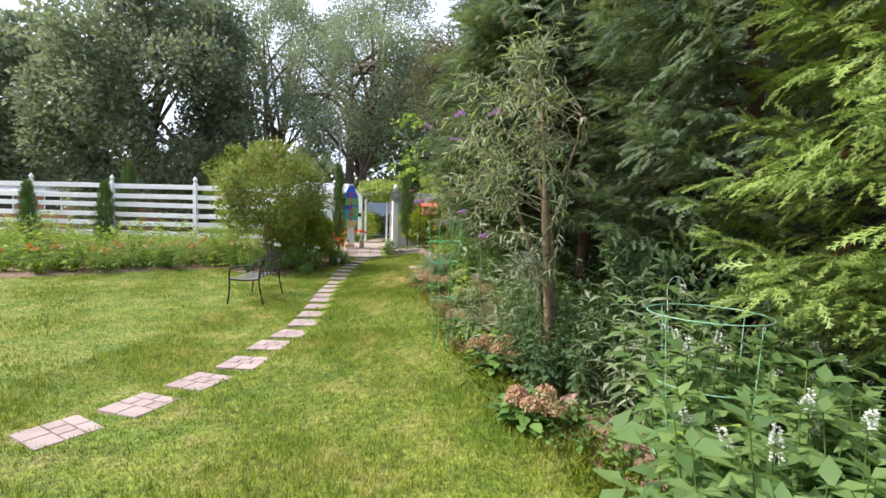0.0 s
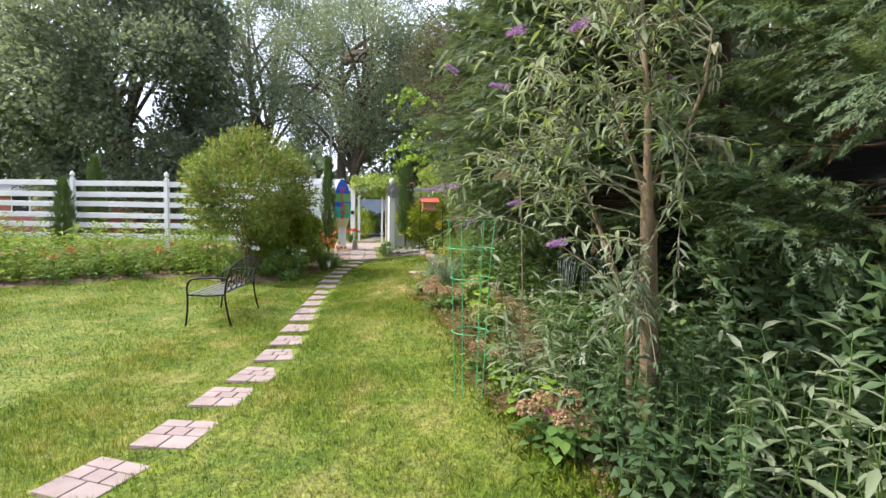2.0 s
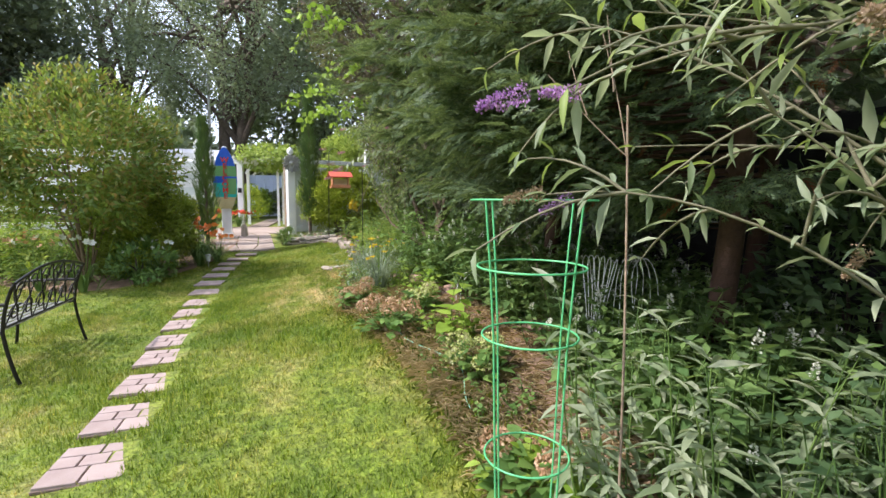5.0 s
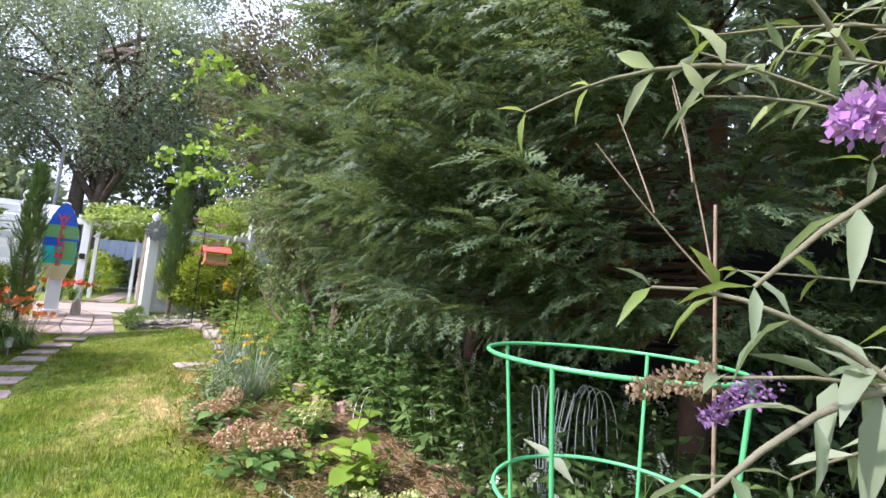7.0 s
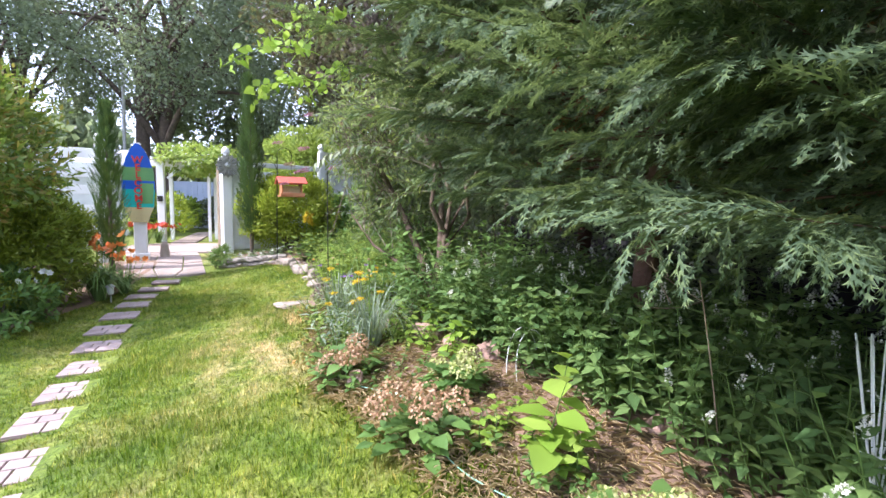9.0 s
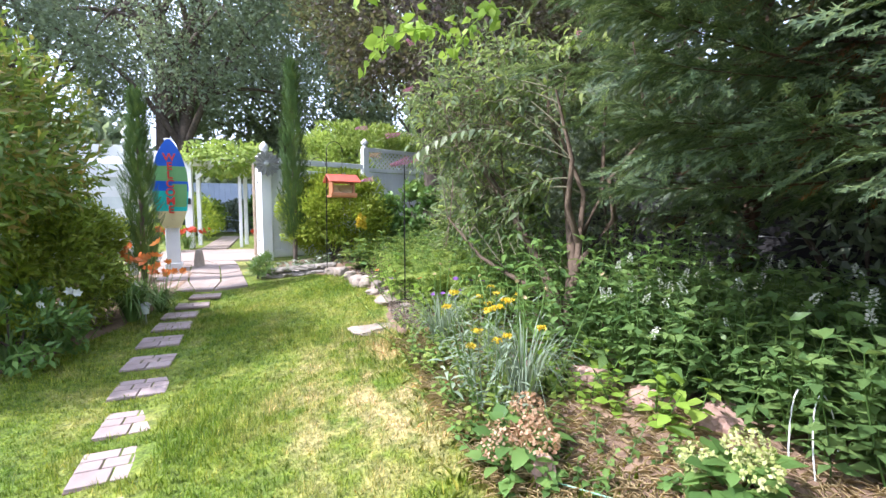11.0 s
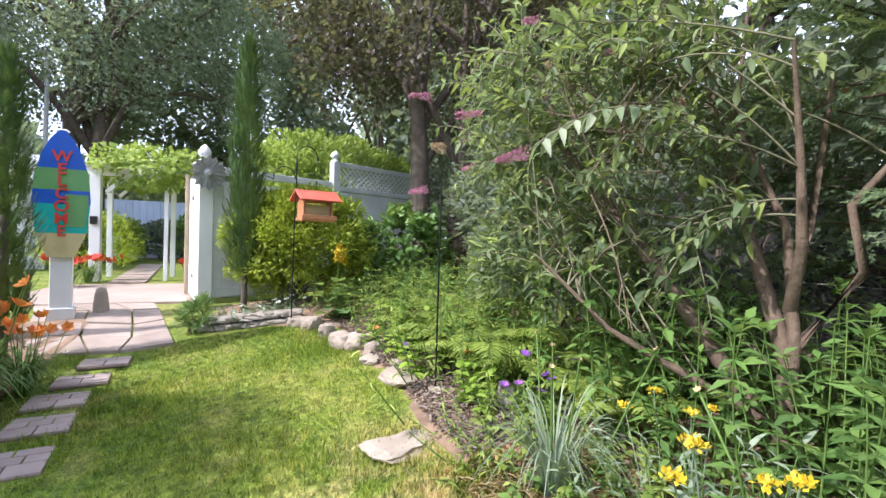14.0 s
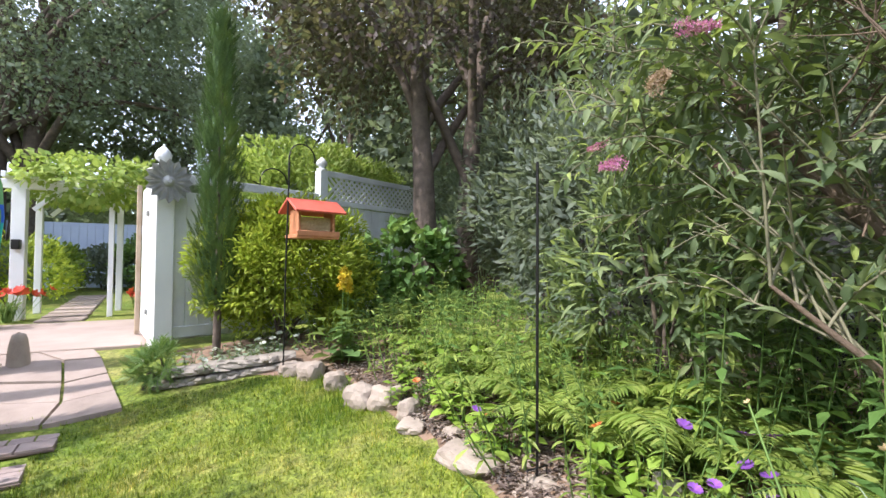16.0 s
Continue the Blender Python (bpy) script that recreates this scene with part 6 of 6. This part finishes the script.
hydrangea(0.92, 3.1, 7, F_PEACH, 0.072, 0.19, 400, "low hydrangea with faded tan and pink flower heads", F_ROSE)
hydrangea(0.78, 4.22, 7, F_PEACH, 0.07, 0.2, 410, "low hydrangea with faded rusty flower heads", F_ROSE)
hydrangea(0.46, 5.3, 4, F_PEACH, 0.065, 0.2, 420, "low hydrangea with a few faded pink heads")
hydrangea(0.5, 6.45, 5, F_LIMEHEAD, 0.075, 0.2, 430, "low hydrangea with lime-green flower heads")
hydrangea(-0.05, 7.5, 5, F_PEACH, 0.08, 0.24, 440, "low hydrangea with faded tan flower heads")
hydrangea(-0.32, 8.45, 5, F_PEACH, 0.08, 0.2, 450, "low hydrangea with tan heads over green leaves")
hydrangea(0.3, 7.9, 3, F_LIMEHEAD, 0.075, 0.16, 460, "low hydrangea with pale lime flower heads")


# ---- wire things ----
def tomato_cage(x, y, h, rings, mat, label, legs=4, thick=0.0035):
    """rings: (height share, radius), from the top down."""
    t = thing("plant_cage", (x, y, gz(x, y)), label, "plant cage", turn=25)
    for u, r_ in rings:
        part("hoop", tubes_mesh("hoop", [(ring(0, 0, u * h, r_), thick)], 6), mat, t, smooth=True)
    for k in range(legs):
        a = k * 2 * math.pi / legs
        pts = [(math.cos(a) * r_, math.sin(a) * r_, u * h) for u, r_ in rings] + [(math.cos(a) * rings[-1][1] * 0.8, math.sin(a) * rings[-1][1] * 0.8, -0.02)]
        part("leg", tubes_mesh("leg", [(pts, thick)], 6), mat, t, smooth=True)


tomato_cage(0.25, 4.82, 1.365, [(1.0, 0.19), (0.85, 0.168), (0.69, 0.15), (0.4, 0.135)], M_GREENWIRE, "green coated wire tomato cage standing empty")
tomato_cage(1.7, 2.3, 0.98, [(1.0, 0.28), (0.66, 0.26), (0.25, 0.22)], M_PALEWIRE, "pale green wire plant cage round young plants", 4, 0.003)


def wire_arches(x, y, n, turn, label, w=0.2, h=0.75, step=0.035):
    t = thing("wire_edging", (x, y, gz(x, y)), label, "garden edging", turn=turn)
    for i in range(n):
        pts = [(-w / 2, 0, 0), (-w / 2, 0, h * 0.75)] + [(-w / 2 * math.cos(b), 0, h * 0.75 + w * 0.8 * math.sin(b)) for b in np.linspace(0.2, 2.94, 9)] + [(w / 2, 0, h * 0.75), (w / 2, 0, 0)]
        m = pose(0, i * step, 0, 4 * i - 8, 0, 3 * i)
        part("arch", tubes_mesh("arch", [([m @ Vector(p) for p in pts], 0.0035)], 5), M_WHITEWIRE, t)
    for z in (0.25, 0.45) if h > 0.5 else ():
        part("cross_wire", tubes_mesh("cross_wire", [([(-w / 2, 0, z), (-w / 2 + 0.02, step * (n - 1), z)], 0.003)], 5), M_WHITEWIRE, t)


wire_arches(1.29, 6.25, 6, 30, "stack of white wire edging arches leaning together", 0.09, 1.36 - gz(1.29, 6.25), 0.018)
wire_arches(1.6, 6.1, 4, 15, "white wire edging arches pushed into the bed", 0.24, 1.2 - gz(1.6, 6.1), 0.1)
wire_arches(0.85, 7.9, 2, 20, "low white wire arch beside the bed edge", 0.32, 0.1, 0.1)
wire_arches(2.07, 3.28, 1, 10, "single bent wire hoop among the leaves", 0.16, 1.24)


def shepherd_hook():
    t = thing("shepherd_hook", (-0.97, 13.97, gz(-0.97, 13.97)), "thin dark metal double shepherd's hook stuck in the lawn", "garden hook", turn=14)
    part("pole", tubes_mesh("pole", [([(0, 0, -0.05), (0.01, 0, 1.0), (0.03, 0, 1.9)], 0.008)], 8), M_IRON, t)
    for s, top in ((1, 2.08), (-1, 1.82)):
        a = np.linspace(math.pi, -0.3, 14)
        pts = [(0.02, 0, top - 0.3), (0.025, 0, top - 0.13)] + [(s * (0.13 + 0.12 * math.cos(b)) + 0.02, 0, top - 0.12 + 0.12 * math.sin(b)) for b in a] + [(s * 0.29, 0, top - 0.13)]
        part("hook", tubes_mesh("hook", [(pts, 0.006)], 7), M_IRON, t, smooth=True)


shepherd_hook()


def bird_feeder():
    q = pose(-0.97, 13.97, gz(-0.97, 13.97), 0, 0, 14) @ Vector((0.26, 0, 1.22))
    t = thing("bird_feeder", q, "small wooden house-shaped bird feeder with a red roof", "bird feeder", turn=14)
    part("tray", box(0.42, 0.24, 0.035, None, 0.005), M_CEDAR, t)
    for x in (-0.17, 0.17):
        part("end_panel", box(0.025, 0.18, 0.22, pose(x, 0, 0.036), 0.004), M_CEDAR, t)
    part("seed", box(0.3, 0.12, 0.16, pose(0, 0, 0.036)), M_SEED, t)
    part("sill", box(0.42, 0.02, 0.05, pose(0, -0.12, 0.02), 0.004), M_CEDAR, t)
    for s in (1, -1):
        part("roof_panel", box(0.5, 0.22, 0.022, pose(0, -0.085 * s, 0.285, 33 * s, 0, 0), 0.004), M_REDROOF, t)
    part("hanger", tubes_mesh("hanger", [([(0, 0, 0.35), (0.02, 0, 0.76)], 0.003)], 5), M_IRON, t)


bird_feeder()
pole = thing("feeder_pole", (-0.24, 11.46, gz(-0.24, 11.46)), "slim black metal pole standing in the mulch", "pole")
part("shaft", tubes_mesh("shaft", [([(0, 0, -0.05), (0, 0, 1.55)], 0.007)], 8), M_IRON, pole)
part("ground_spike", tubes_mesh("ground_spike", [([(-0.06, 0, 0.02), (-0.06, 0, 0.09), (0.06, 0, 0.09), (0.06, 0, 0.02)], 0.005)], 6), M_IRON, pole)

lampo = thing("solar_light", (-3.12, 12.75, gz(-3.12, 12.75)), "small grey solar garden light on a stake", "garden light")
part("stake", tubes_mesh("stake", [([(0, 0, -0.03), (0, 0, 0.12)], 0.008)], 6), M_ZINC, lampo)
part("lens", tubes_mesh("lens", [([(0, 0, 0.12), (0, 0, 0.22)], [0.035, 0.045])], 12), M_WHITE, lampo, "frosted lens")
part("cap", tubes_mesh("cap", [([(0, 0, 0.22), (0, 0, 0.235), (0, 0, 0.26)], [0.062, 0.06, 0.02])], 12), M_ZINC, lampo)
bol = thing("stone_bollard", (-3.02, 15.15, gz(-3.02, 15.15)), "small carved tan stone ornament beside the gate post", "ornament")
part("body", tubes_mesh("body", [([(0, 0, 0), (0, 0, 0.12), (0, 0, 0.24), (0, 0, 0.3), (0, 0, 0.32)], [0.085, 0.08, 0.065, 0.05, 0.01])], 10), M_ROCK_TAN, bol, smooth=True)


vine = thing("climbing_vine", (-0.62, 8.9, gz(-0.62, 8.9)), "bright lime-green vine trailing from the cedar edge", "vine")
g = np.random.default_rng(77)
P, D = [], []
for k in range(9):
    a = np.array([g.uniform(0.1, 0.6), g.uniform(-0.5, 0.5), g.uniform(1.9, 3.6)])
    e = a + np.array([-g.uniform(0.3, 0.65), g.uniform(-0.3, 0.3), g.uniform(-0.55, 0.05)])
    ln = bezier(a, (a + e) / 2 + np.array([0, 0, 0.2]), e, 14)
    part("tendril", tubes_mesh("tendril", [(ln, 0.003)], 4), L_LIME, vine)
    for q in ln[3:]:
        for _ in range(3):
            P.append(q + g.normal(0, 0.03, 3)), D.append(g.normal(0, 1, 3) - np.array([0, 0, 0.3]))
part("leaves", scatter("leaves", LEAF_BROAD, np.array(P), np.array(D), rand_dirs(len(P), 0.5), g.uniform(0.05, 0.09, len(P))), L_LIME, vine)


def hose(name, pts, label):
    ob = part(name, tubes_mesh(name, [(pts, 0.0035)], 6), M_PALEWIRE, smooth=True)
    tagged(ob, label, "soaker hose")


yy = np.linspace(6.0, 8.7, 30)
xx = bed_edge(yy) + 0.12 + 0.08 * np.sin(yy * 5)
hose("thin_hose", np.stack([xx, yy, ground_z(xx, yy) + 0.045], 1), "thin pale irrigation hose along the bed edge")
def dead_branch(base, ends, r0, label):
    """A bare stick and its forking twigs."""
    base = np.array(base)
    top = np.array(ends[0])
    lines = [(bezier(base, (base + top) / 2 + np.array([0.02, 0, 0.0]), top, 8), np.linspace(r0, r0 * 0.7, 8))]
    for e in ends[1:]:
        s = base * 0.1 + top * 0.9
        e = np.array(e)
        lines.append((bezier(s, (s + e) / 2 + np.array([0.03, 0, -0.04]), e, 8), np.linspace(r0 * 0.45, 0.0015, 8)))
        m = (s + e) / 2
        lines.append((bezier(m, m + (e - m) * 0.3 + np.array([0, 0, 0.06]), m + (e - m) * 0.5 + np.array([0.02, 0.05, 0.16]), 5), np.linspace(0.0025, 0.001, 5)))
    tagged(part("dead_branch", tubes_mesh("dead_branch", lines, 5), M_DEADTWIG), label, "branch", "bare dead branches")


dead_branch((0.66, 4.93, gz(0.66, 4.93)), [(0.6, 4.9, 1.84), (0.36, 5.0, 1.95), (0.52, 4.95, 2.1)], 0.0055, "broken pale stick with bare forking twigs")
dead_branch((1.3, 6.9, gz(1.3, 6.9)), [(0.95, 6.75, 1.3), (0.6, 6.7, 1.22), (0.75, 6.9, 1.4)], 0.004, "bare dead branch under the cedar")
